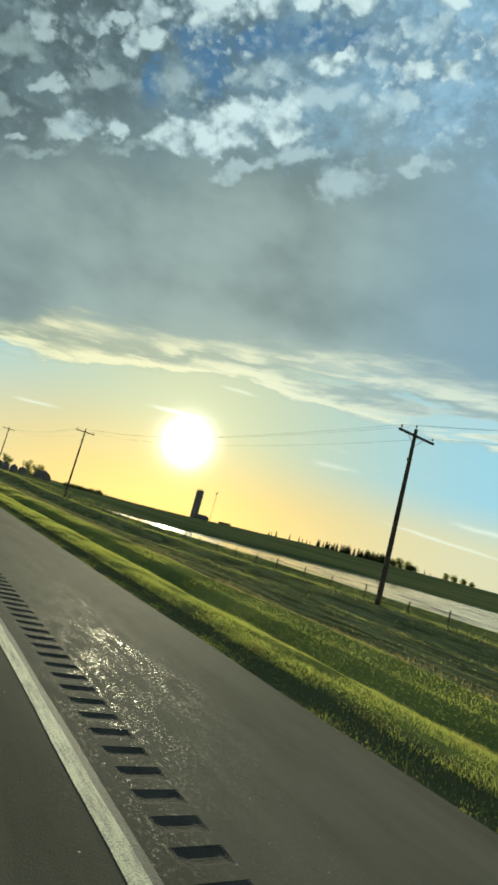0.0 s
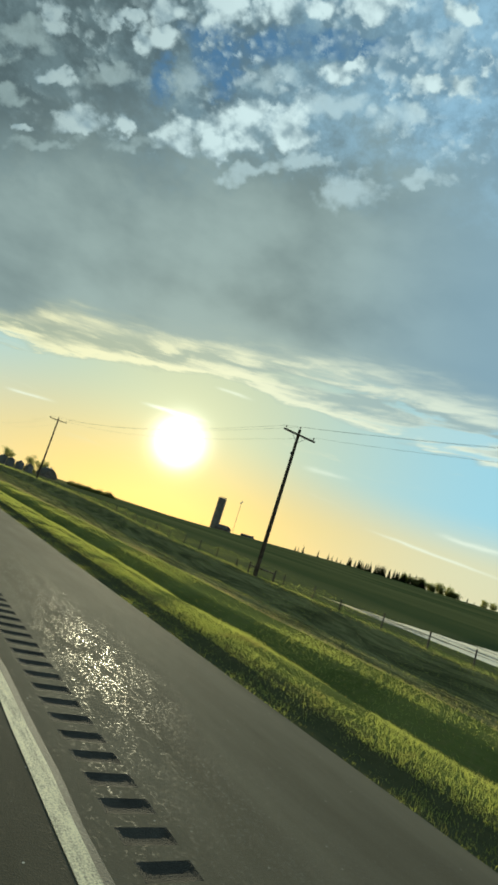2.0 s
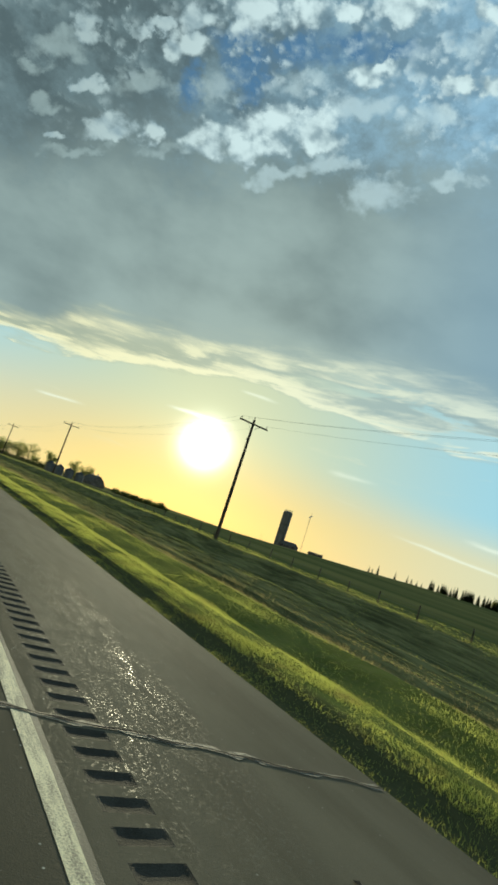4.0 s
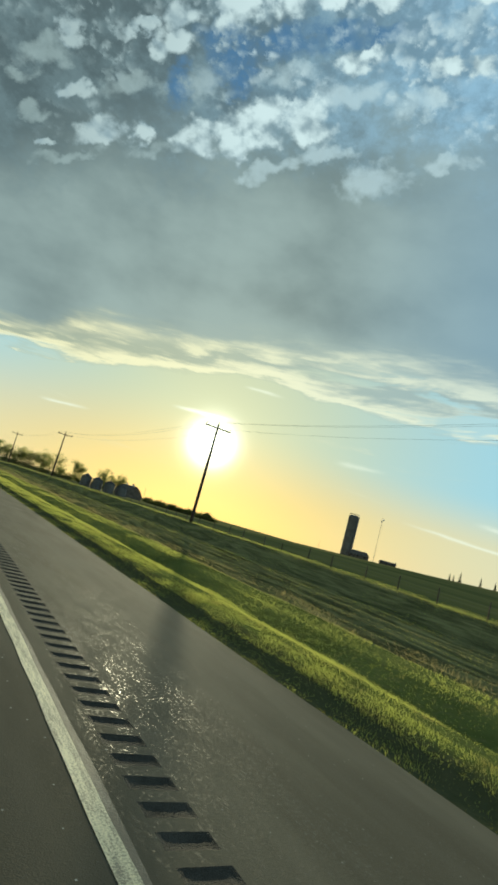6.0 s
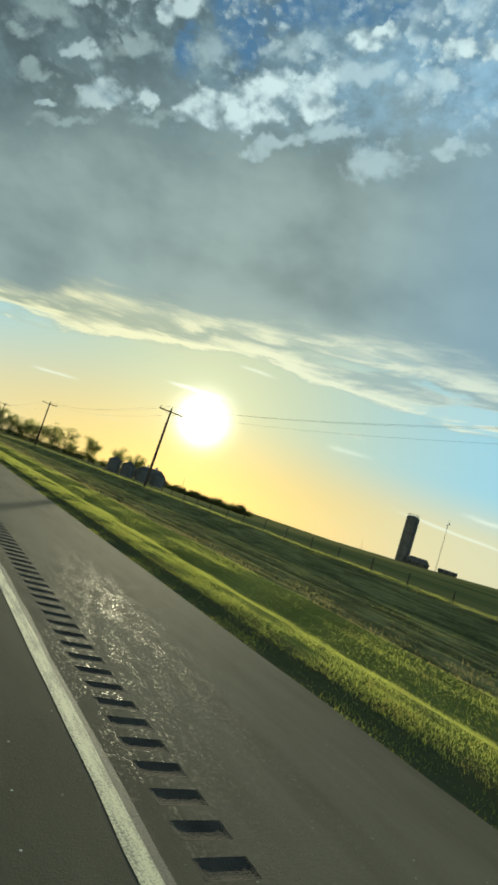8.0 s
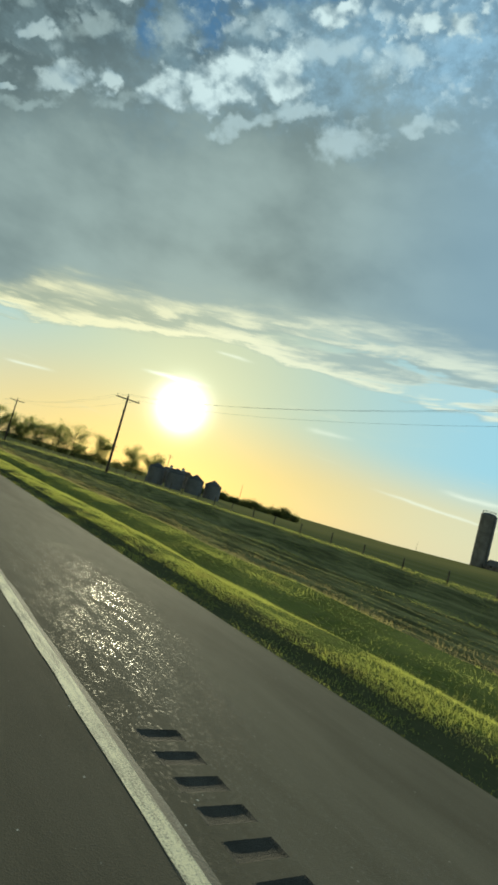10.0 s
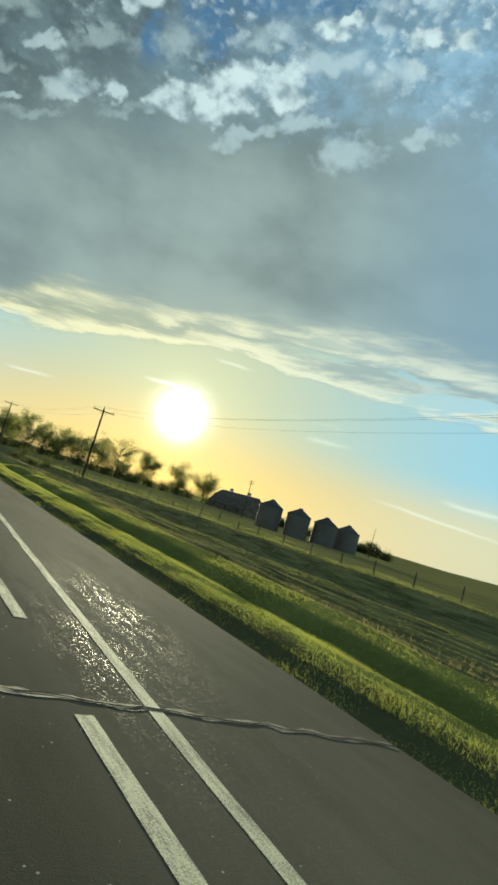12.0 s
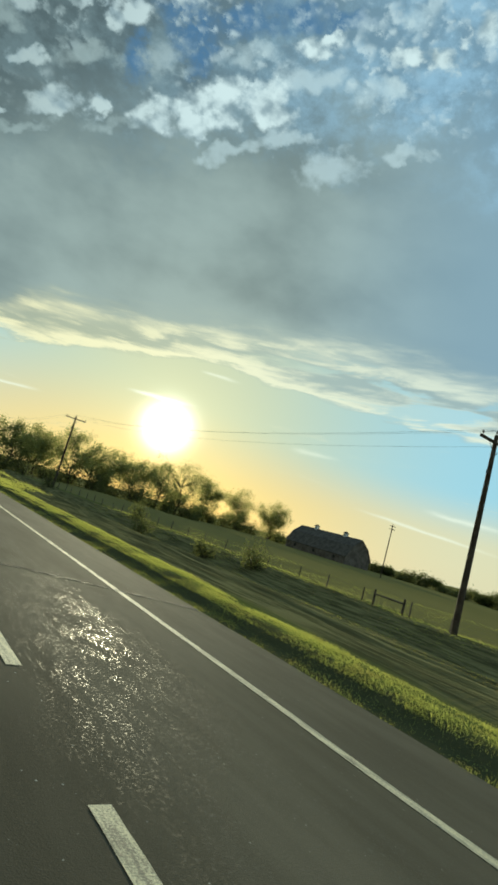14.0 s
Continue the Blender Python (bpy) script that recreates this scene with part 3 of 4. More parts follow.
def build_road():
    ys = axis((-600, -40, 80), (-40, 470, 2.0), (470, 900, 20), (900, 3000, 300))
    xs = [-8.5, -4, -2, 0, 1.0, RUMBLE[0]]
    verts, faces = [], []

    def sheet(columns):
        base = len(verts)
        for y in ys:
            for c in columns(y):
                verts.append((c, y, road_z(c)))
        w = len(columns(0.0))
        for j in range(len(ys) - 1):
            for i in range(w - 1):
                a = base + j * w + i
                faces.append((a, a + 1, a + w + 1, a + w))
    sheet(lambda y: xs)

    def right(y):
        e = paved_edge(y)
        return [RUMBLE[1], 3.2, 4.2, e - 0.12, e + 0.05 * noise.noise((0, y * 0.7, 0))]
    sheet(right)
    # the sunken edge of the paving
    base = len(verts)
    for y in ys:
        e = paved_edge(y) + 0.05 * noise.noise((0, y * 0.7, 0))
        verts.extend(((e, y, road_z(e)), (e + 0.04, y, road_z(e) - 0.12)))
    for j in range(len(ys) - 1):
        a = base + 2 * j
        faces.append((a, a + 1, a + 3, a + 2))
    # strip before and after the grooves
    for y0, y1 in ((-600, RUMBLE[2]), (RUMBLE[3], 3000)):
        a = len(verts)
        for y in (y0, y1):
            for c in RUMBLE[:2]:
                verts.append((c, y, road_z(c)))
        faces.append((a, a + 1, a + 3, a + 2))
    road = thing("road", "worn dark grey asphalt highway with a wide paved shoulder", "road", kind="structure", data=mesh_of("road", verts, faces, ASPHALT))
    # milled grooves across the shoulder
    verts, faces, mats = [], [], []
    pitch, cut, deep = 0.305, 0.17, 0.013
    count = int((RUMBLE[3] - RUMBLE[2]) / pitch)
    columns = ((RUMBLE[0], 0.0), (RUMBLE[0] + 0.035, 0.8), (RUMBLE[0] + 0.09, 1.0), (RUMBLE[1] - 0.09, 1.0), (RUMBLE[1] - 0.035, 0.8), (RUMBLE[1], 0.0))
    w = len(columns)
    for k in range(count):
        y0 = RUMBLE[2] + k * pitch
        ring = [(cut * t, 4 * t * (1 - t)) for t in (0, 0.12, 0.3, 0.5, 0.7, 0.88, 1.0)] + [(RUMBLE[3] - y0 if k == count - 1 else pitch, 0.0)]
        a = len(verts)
        for dy, dip in ring:
            for c, f in columns:
                verts.append((c, y0 + dy, road_z(c) - deep * dip * f))
        for i in range(len(ring) - 1):
            for j in range(w - 1):
                p = a + i * w + j
                faces.append((p, p + 1, p + w + 1, p + w))
                # flats keep plain asphalt, recesses take the darkened colour
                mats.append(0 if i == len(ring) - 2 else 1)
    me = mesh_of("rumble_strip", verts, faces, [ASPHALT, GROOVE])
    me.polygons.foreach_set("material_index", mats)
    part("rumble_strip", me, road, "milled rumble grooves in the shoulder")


def ribbon(points, width, lift, ragged=0.0, seed=0):
    """A painted or poured strip lying on the paving along points (x, y)."""
    rnd = random.Random(seed)
    verts, faces = [], []
    for i, (x, y) in enumerate(points):
        x0, y0 = points[max(i - 1, 0)]
        x1, y1 = points[min(i + 1, len(points) - 1)]
        d = Vector((x1 - x0, y1 - y0)).normalized()
        s = Vector((d.y, -d.x))
        for k in (-1, 1):
            w = width / 2 + rnd.uniform(-ragged, ragged)
            p = Vector((x, y)) + s * w * k
            verts.append((p.x, p.y, road_z(p.x) + lift))
    for i in range(len(points) - 1):
        faces.append((2 * i, 2 * i + 1, 2 * i + 3, 2 * i + 2))
    return verts, faces


def taper_x(y):
    return lerp_table(y, ((-600, 1.67), (331, 1.67), (344, 1.88), (354, 2.1), (359, 2.27), (372, 2.92), (376, 2.99), (388, 3.45), (404, 3.98), (419, 4.38), (427, 4.6), (470, 5.6), (900, 5.6)))


def build_markings():
    ys = axis((-200, -30, 10), (-30, 460, 0.6), (460, 900, 10))
    thing("edge_line", "worn white painted edge line on the asphalt", "road marking", kind="structure",
          data=mesh_of("edge_line", *ribbon([(taper_x(y), y) for y in ys], 0.13, 0.004, 0.008, 1), PAINT))
    old = [(taper_x(y) + 0.03, y) for y in ys if y < 335]
    thing("old_edge_line", "faded remains of an older edge line showing beside the newer paint", "road marking", kind="structure",
          data=mesh_of("old_edge_line", *ribbon(old, 0.18, 0.0018, 0.015, 5), FADED))
    for k in range(-3, 24):
        y0 = DASH_START + k * DASH_PITCH
        dash = ribbon([(1.615, y0 + DASH_LENGTH * i / 12) for i in range(13)], 0.15, 0.005, 0.003, 50 + k)
        tagged(new("lane_dash", mesh_of("lane_dash", *dash, PAINT)), "short worn white lane dash on the asphalt", "road marking", "lane dashes", "structure")
    # the far lane's line
    thing("centre_line", "yellow painted line along the middle of the road", "road marking", kind="structure",
          data=mesh_of("centre_line", *ribbon([(-2.0, y) for y in ys], 0.13, 0.004, 0.008, 2), two_tone("yellow_paint", (0.45, 0.28, 0.03), (0.55, 0.36, 0.06), 3.0, 0.6)))


DASH_START, DASH_PITCH, DASH_LENGTH = 371.4, 5.055, 2.86


def build_cracks():
    def wander(points, step, amount, seed):
        out = []
        for (xa, ya), (xb, yb) in zip(points, points[1:]):
            count = max(2, int(math.hypot(xb - xa, yb - ya) / step))
            for i in range(count):
                t = i / count
                x, y = xa + (xb - xa) * t, ya + (yb - ya) * t
                out.append((x + amount * noise.noise((x * 3.1, y * 3.1, seed)) + 0.45 * amount * noise.noise((x * 9.0, y * 9.0, seed + 4.0)), y + amount * noise.noise((x * 3.3, y * 2.9, seed + 9.5))))
        return out + [points[-1]]
    across = [25.5, 82.8, 94.0, 120.58, 201.6, 233.4, 257.2, 338.5, 349.0, 359.1, 381.5, 413.0, 426.8]
    for i, y in enumerate(across):
        e = paved_edge(y)
        pts = wander([(-2.0, y + 0.8), (1.7, y + 0.26), (3.4, y), (e - 0.05, y - 0.21 * (e - 3.4))], 0.12, 0.07, i * 3.7)
        crack = thing("transverse_crack", "dark crack with raised lips right across the shoulder", "road crack", "cracks in the asphalt", "structure",
                      data=mesh_of("transverse_crack", *ribbon(pts, 0.028, 0.009, 0.010, i), TAR))
        part("lip", mesh_of("lip", *ribbon(pts, 0.09, 0.005, 0.035, i + 70), LIP), crack)
    along = [[(3.9, 93.9), (3.95, 95.2), (4.1, 97.0), (4.0, 98.6), (3.7, 101.0), (3.55, 104.2), (3.45, 105.6), (3.5, 106.5), (3.3, 107.3), (3.6, 108.8), (3.4, 110.0), (3.5, 112.2), (3.7, 115.0), (3.5, 119.0)],
             [(3.0, 403.0), (3.05, 404.4), (3.0, 405.2), (3.1, 408.4), (3.0, 410.0), (3.3, 412.4)], [(2.4, 195.8), (3.0, 195.75), (3.35, 195.95), (3.8, 195.85), (4.3, 195.8)],
             [(3.0, 398.0), (3.15, 400.2), (3.0, 403.0)]]
    seal = wander([(3.15, 411.5), (3.15, 410.5), (2.95, 408.3), (2.88, 407.1), (2.80, 405.9), (2.84, 405.2)], 0.2, 0.03, 77.0)
    thing("sealed_joint", "pale worn seal over a joint in the lane", "road crack", kind="structure", data=mesh_of("sealed_joint", *ribbon(seal, 0.17, 0.003, 0.03, 400), LIP))
    for i, line in enumerate(along):
        pts = wander(line, 0.10, 0.055, 40 + i * 2.3)
        crack = thing("wandering_crack", "thin dark crack wandering along the shoulder", "road crack", "cracks in the asphalt", "structure",
                      data=mesh_of("wandering_crack", *ribbon(pts, 0.036 if i == 0 else 0.017, 0.009 if i == 0 else 0.004, 0.010, 90 + i), TAR))
        if i == 0:
            part("lip", mesh_of("lip", *ribbon(pts, 0.06, 0.005, 0.02, i + 190), LIP), crack)


build_ground()
build_road()
build_markings()
build_cracks()

# ---- power line ----
POLE_X, POLE_Y, POLE_GAP = 25.4, 24.4, 68.1
POLE_TOPS = {-1: 10.0, 0: 10.1, 1: 10.6, 2: 11.6, 3: 11.0, 4: 9.9, 5: 9.9, 6: 9.3, 7: 10.0, 8: 10.3, 9: 10.3}
POLE_XS = {0: 25.4, 1: 25.5, 2: 25.5, 3: 25.8, 4: 25.0, 5: 24.7, 6: 25.3}
POLE_YS = {0: 23.1, 1: 91.3, 2: 160.6, 3: 230.5, 4: 298.7, 5: 363.2, 6: 432.9}



def pole_top(k):
    return Vector((POLE_XS.get(k, POLE_X), POLE_YS.get(k, POLE_Y + POLE_GAP * k), POLE_TOPS[k]))


ARM = ((-1.42, -0.18), (0.0, 0.28), (1.42, -0.18))     # wires: along the arm, above its top


def build_poles():
    for k in POLE_TOPS:
        top = pole_top(k)
        z0 = land(top.x, top.y)
        pole = thing("utility_pole", "weathered wooden utility pole with one crossarm and three insulators", "utility pole", "poles along the field edge", at=(top.x, top.y, z0))
        tall = top.z - z0
        lean = 0.10 * math.sin(k * 2.1)
        bm = bmesh.new()
        tube(bm, (0, 0, -0.4), (lean * 0.5, 0, tall * 0.5), 0.17, 0.145, 12)
        tube(bm, (lean * 0.5, 0, tall * 0.5), (lean, 0, tall), 0.145, 0.105, 12)
        part("pole", bm_mesh("pole", bm, POLE_WOOD, False), pole)
        bm = bmesh.new()
        box(bm, (-1.58 + lean, -0.21, tall - 0.52), (1.58 + lean, -0.11, tall - 0.38))
        bmesh.ops.bevel(bm, geom=bm.edges[:], offset=0.01, segments=1, affect="EDGES")
        part("crossarm", bm_mesh("crossarm", bm, POLE_WOOD), pole)
        for x in (-0.7, 0.7):
            bm = bmesh.new()
            tube(bm, (lean + x, -0.10, tall - 0.50), (lean, -0.10, tall - 1.05), 0.016, 0.016, 5)
            part("brace", bm_mesh("brace", bm, STEEL), pole)
        for x, z in ARM:
            bm = bmesh.new()
            y = -0.16 if x else 0.0
            base = tall - 0.38 if x else tall
            tube(bm, (lean + x, y, base), (lean + x, y, base + 0.13), 0.014, 0.014, 6)
            tube(bm, (lean + x, y, base + 0.10), (lean + x, y, base + 0.17), 0.055, 0.06, 8)
            tube(bm, (lean + x, y, base + 0.17), (lean + x, y, base + 0.23), 0.045, 0.03, 8)
            part("insulator", bm_mesh("insulator", bm, INSULATOR, True), pole, "brown glazed insulator")
        bm = bmesh.new()
        tube(bm, (lean * 0.8 - 0.17, 0, tall - 2.0), (lean * 0.8 - 0.17, 0, tall - 1.83), 0.05, 0.05, 8)
        tube(bm, (lean * 0.8, 0, tall - 1.92), (lean * 0.8 - 0.17, 0, tall - 1.92), 0.02, 0.02, 6)
        part("bracket", bm_mesh("bracket", bm, STEEL), pole)
    ks = sorted(POLE_TOPS)
    lines = [(x, 0.23 if x == 0 else -0.15) for x, _ in ARM]
    for j, (dx, dz) in enumerate(lines):
        bm = bmesh.new()
        for a, b in zip(ks, ks[1:]):
            pa, pb = pole_top(a) + Vector((dx + 0.10 * math.sin(a * 2.1), -0.16 if dx else 0, dz)), pole_top(b) + Vector((dx + 0.10 * math.sin(b * 2.1), -0.16 if dx else 0, dz))
            sag, steps = 1.15, 14
            pts = [pa.lerp(pb, i / steps) - Vector((0, 0, 4 * sag * (i / steps) * (1 - i / steps))) for i in range(steps + 1)]
            for p, q in zip(pts, pts[1:]):
                tube(bm, p, q, 0.006 if j < 3 else 0.004, 0.006 if j < 3 else 0.004, 4, False)
        thing("power_wire", "thin dark overhead wire sagging between the poles", "power line", "wires", data=bm_mesh("power_wire", bm, WIRE))


build_poles()

# ---- fence ----


def build_fence():
    fence = thing("wire_fence", "old wire fence on slender wooden posts along the field", "fence", at=(FENCE_X, 0, 0))
    shapes = []
    for i in range(5):
        rnd = random.Random(i)
        bm = bmesh.new()
        lean = rnd.uniform(-0.10, 0.10)
        tube(bm, (0, 0, -0.3), (lean, lean * 0.6, 0.80 + rnd.uniform(-0.14, 0.12)), 0.050, 0.040, 7)
        shapes.append(bm_mesh("post", bm, POST_WOOD))
    rnd = random.Random(5)
    tops = []
    for k in range(205):
        y = -12 + 3.05 * k + rnd.uniform(-0.25, 0.25)
        x = FENCE_X + rnd.uniform(-0.06, 0.06)
        z = land(x, y)
        post = part("post", rnd.choice(shapes), fence)
        post.location = (x - FENCE_X, y, z)
        tops.append(Vector((x - FENCE_X, y, z)))
    for y0, y1 in ((89.6, 92.8), (436.5, 438.6)):
        bm = bmesh.new()
        za, zb = land(FENCE_X, y0), land(FENCE_X, y1)
        tube(bm, (-0.12, y0, za + 0.62), (-0.12, y1, zb + 0.62), 0.05, 0.045, 7)
        part("brace_rail", bm_mesh("brace_rail", bm, POST_WOOD), fence)
        for y, z in ((y0, za), (y1, zb)):
            bm = bmesh.new()
            tube(bm, (-0.1, y, z - 0.3), (-0.1, y, z + 0.88), 0.075, 0.065, 8)
            part("brace_post", bm_mesh("brace_post", bm, POST_WOOD), fence)
    for h in (0.25, 0.47, 0.68):
        bm = bmesh.new()
        for a, b in zip(tops, tops[1:]):
            tube(bm, a + Vector((0, 0, h)), b + Vector((0, 0, h)), 0.004, 0.004, 3, False)
        part("fence_wire", bm_mesh("fence_wire", bm, WIRE), fence)


build_fence()

# ---- farm buildings ----


def lathe(profile, sides, mat, name, smooth=False):
    """Turned shape from (radius, height) pairs."""
    verts, faces = [], []
    for r, z in profile:
        for i in range(sides):
            a = 2 * math.pi * i / sides
            verts.append((r * math.cos(a), r * math.sin(a), z))
    for j in range(len(profile) - 1):
        for i in range(sides):
            k = (i + 1) % sides
            faces.append((j * sides + i, j * sides + k, (j + 1) * sides + k, (j + 1) * sides + i))
    faces.append([(len(profile) - 1) * sides + i for i in range(sides)])
    return mesh_of(name, verts, faces, mat, smooth)


def build_silo(x, y, z):
    silo = thing("silo", "tall grey concrete stave silo with a caged top", "silo", at=(x, y, z))
    silo.scale = (1.14, 1.14, 1.0)
    wall = []
    for i in range(-3, 32):
        h = i * 0.76
        wall += [(2.95, h), (2.95, h + 0.66), (3.02, h + 0.68), (3.02, h + 0.74)]
    part("stave_wall", lathe([(r, min(h, 23.6)) for r, h in wall], 36, CONCRETE, "stave_wall"), silo)
    part("cap", lathe([(3.05, 23.6), (3.05, 23.9), (2.5, 24.3), (1.2, 24.8), (0.1, 24.95)], 36, STEEL, "cap", True), silo, "low domed metal cap")
    for i in range(8):
        a = i * math.pi / 4
        bm = bmesh.new()
        tube(bm, (2.6 * math.cos(a), 2.6 * math.sin(a), 23.9), (2.6 * math.cos(a), 2.6 * math.sin(a), 25.5), 0.09, 0.09, 5)
        part("rail_post", bm_mesh("rail_post", bm, STEEL), silo)
    bm = bmesh.new()
    for i in range(20):
        a, b = i * math.pi / 10, (i + 1) * math.pi / 10
        tube(bm, (2.6 * math.cos(a), 2.6 * math.sin(a), 25.5), (2.6 * math.cos(b), 2.6 * math.sin(b), 25.5), 0.08, 0.08, 5, False)
    part("rail", bm_mesh("rail", bm, STEEL), silo)
    bm = bmesh.new()
    box(bm, (-0.5, -3.75, 0), (0.5, -2.9, 23.4))
    part("chute", bm_mesh("chute", bm, STEEL), silo, "narrow metal unloading chute")


def gambrel(width, length, eave, knee, ridge, overhang=0.35):
    """Outline points of a gambrel roof across x, and its length along y."""
    w = width / 2
    return [(-w - overhang, eave - 0.3), (-w * 0.62, knee), (0, ridge), (w * 0.62, knee), (w + overhang, eave - 0.3)]


def build_barn(name, label, x, y, z, turn, width, length, eave, knee, ridge, cupolas=0, roof=None, walls=None, hip=0.0):
    barn = thing(name, label, "barn", at=(x, y, z))
    barn.rotation_euler = (0, 0, radians(turn))
    roof, walls = roof or ROOF, walls or BOARDS
    line = gambrel(width, length, eave, knee, ridge)
    w, half = width / 2, length / 2
    for side in (-1, 1):
        # gable wall with its boards
        for i in range(14):
            a, b = -w + width * i / 14, -w + width * (i + 1) / 14 - 0.03
            ha, hb = (lerp_table(c, [(-w, eave), (-w * 0.62, knee - 0.1), (0, ridge - 0.1), (w * 0.62, knee - 0.1), (w, eave)]) for c in (a, b))
            if hip:
                ha = hb = eave
            ys0, ys1 = side * half, side * half - side * 0.12
            v = [(a, ys0, -0.6), (b, ys0, -0.6), (b, ys0, hb), (a, ys0, ha), (a, ys1, -0.6), (b, ys1, -0.6), (b, ys1, hb), (a, ys1, ha)]
            part("gable_board", mesh_of("gable_board", v, [(0, 1, 2, 3), (7, 6, 5, 4), (0, 4, 5, 1), (1, 5, 6, 2), (2, 6, 7, 3), (3, 7, 4, 0)], walls), barn)
        count = int(length / 1.2)
        for i in range(count):
            a, b = -half + length * i / count, -half + length * (i + 1) / count - 0.03
            bm = bmesh.new()
            box(bm, (side * w - 0.06, a, -0.6), (side * w + 0.06, b, eave))
            part("side_board", bm_mesh("side_board", bm, walls), barn)
        for i in range(3):
            bm = bmesh.new()
            yy = -half + length * (i + 0.5) / 3
            box(bm, (side * w - 0.09, yy - 0.5, 1.0), (side * w + 0.09, yy + 0.5, 1.8))
            part("window", bm_mesh("window", bm, DARK), barn)
    bm = bmesh.new()
    rings = []
    for yy in (-half - 0.4, half + 0.4):
        pull = [(-1 if yy > 0 else 1) * hip * (b - eave + 0.3) / (ridge - eave + 0.3) for a, b in line]
        rings.append([bm.verts.new((a, yy + s, b)) for (a, b), s in zip(line, pull)] + [bm.verts.new((a, yy + s, b - 0.16)) for (a, b), s in reversed(list(zip(line, pull)))])
    m = len(rings[0])
    for i in range(m):
        j = (i + 1) % m
        bm.faces.new((rings[0][i], rings[0][j], rings[1][j], rings[1][i]))
    bm.faces.new(rings[0][::-1])
    bm.faces.new(rings[1])
    part("roof", bm_mesh("roof", bm, roof), barn, "steep two-pitched shingle roof")
    for i in range(cupolas):
        yy = -half + length * (i + 0.5) / cupolas if cupolas > 1 else 0
        yy = (yy * 0.98)
        bm = bmesh.new()
        box(bm, (-0.55, yy - 0.55, ridge - 0.5), (0.55, yy + 0.55, ridge + 0.75))
        cup = part("cupola", bm_mesh("cupola", bm, WHITE), barn, "small white ridge cupola")
        bm = bmesh.new()
        bmesh.ops.create_cone(bm, cap_ends=True, segments=4, radius1=1.05, radius2=0.05, depth=0.65, matrix=Matrix.Translation((0, yy, ridge + 1.07)) @ Matrix.Rotation(math.pi / 4, 4, "Z"))
        part("cupola_roof", bm_mesh("cupola_roof", bm, ROOF), cup)
    bm = bmesh.new()
    box(bm, (-1.6, -half - 0.06, -0.5), (1.6, -half + 0.02, 3.0))
    part("door", bm_mesh("door", bm, BOARDS), barn, "wide sliding board door")
    return barn


def build_bin(x, y, z, radius, eave, peak, seed):
    grain = thing("grain_bin", "round corrugated steel grain bin with a conical roof", "grain bin", "row of grain bins", at=(x, y, z))
    wall = []
    rings = int(eave / 0.11)
    for i in range(rings + 1):
        wall.append((radius + (0.012 if i % 2 else -0.012), eave * i / rings))
    part("wall", lathe([(radius, -0.5)] + wall, 40, STEEL, "wall"), grain)
    verts, faces = [], []
    ribs = 24
    for i in range(ribs * 2):
        a = math.pi * i / ribs
        up = 0.05 if i % 2 else 0.0
        for r, h in ((radius + 0.14, eave - 0.05), (0.45, peak - 0.22)):
            verts.append((r * math.cos(a), r * math.sin(a), h + up * r / radius))
    for i in range(ribs * 2):
        j = (i + 1) % (ribs * 2)
        faces.append((2 * i, 2 * j, 2 * j + 1, 2 * i + 1))
    part("roof", mesh_of("roof", verts, faces, BIN_ROOF), grain, "ribbed dull steel cone roof")
    part("hatch", lathe([(0.5, peak - 0.3), (0.5, peak - 0.08), (0.3, peak), (0.05, peak + 0.05)], 16, STEEL, "hatch"), grain)
    bm = bmesh.new()
    a = -1.2 + 0.2 * seed
    t = Matrix.Rotation(a, 3, "Z")
    box(bm, (radius - 0.05, -0.45, 0.4), (radius + 0.07, 0.45, 2.1), t)
    part("door", bm_mesh("door", bm, STEEL), grain, "plain steel walk-in door")


def build_mast(x, y, z, top):
    mast = thing("lattice_mast", "slender guyed lattice mast with small dishes", "mast", at=(x, y, z))
    tall = top - z
    legs = [Vector((0.28 * math.cos(a), 0.28 * math.sin(a), 0)) for a in (0.3, 2.4, 4.5)]
    for leg in legs:
        bm = bmesh.new()
        tube(bm, leg, leg + Vector((0, 0, tall)), 0.04, 0.04, 5)
        part("leg", bm_mesh("leg", bm, STEEL), mast)
    bm = bmesh.new()
    count = int(tall / 0.8)
    for i in range(count):
        for a, b in ((0, 1), (1, 2), (2, 0)):
            tube(bm, legs[a] + Vector((0, 0, i * 0.8)), legs[b] + Vector((0, 0, i * 0.8 + 0.8)), 0.022, 0.022, 4, False)
    tagged(part("lattice", bm_mesh("lattice", bm, STEEL), mast), kind="stuff")
    for h, d in ((tall - 1.6, (-0.9, -0.6)), (tall - 0.4, (0.7, -0.4))):
        bm = bmesh.new()
        bmesh.ops.create_cone(bm, cap_ends=True, segments=14, radius1=0.62, radius2=0.12, depth=0.35, matrix=Matrix.Translation((d[0], d[1], h)) @ Matrix.Rotation(math.pi / 2, 4, "X"))
        tube(bm, (0, 0, h), (d[0], d[1], h), 0.04, 0.04, 5)
        part("dish", bm_mesh("dish", bm, WHITE), mast, "small round dish")
    bm = bmesh.new()
    tube(bm, (0, 0, tall), (0, 0, tall + 1.6), 0.03, 0.02, 5)
    for a in (-0.6, 0.6):
        tube(bm, (a, 0, tall + 0.2), (a, 0, tall + 1.3), 0.02, 0.02, 5)
    tube(bm, (-0.6, 0, tall + 0.3), (0.6, 0, tall + 0.3), 0.02, 0.02, 5)
    part("antenna", bm_mesh("antenna", bm, STEEL), mast)


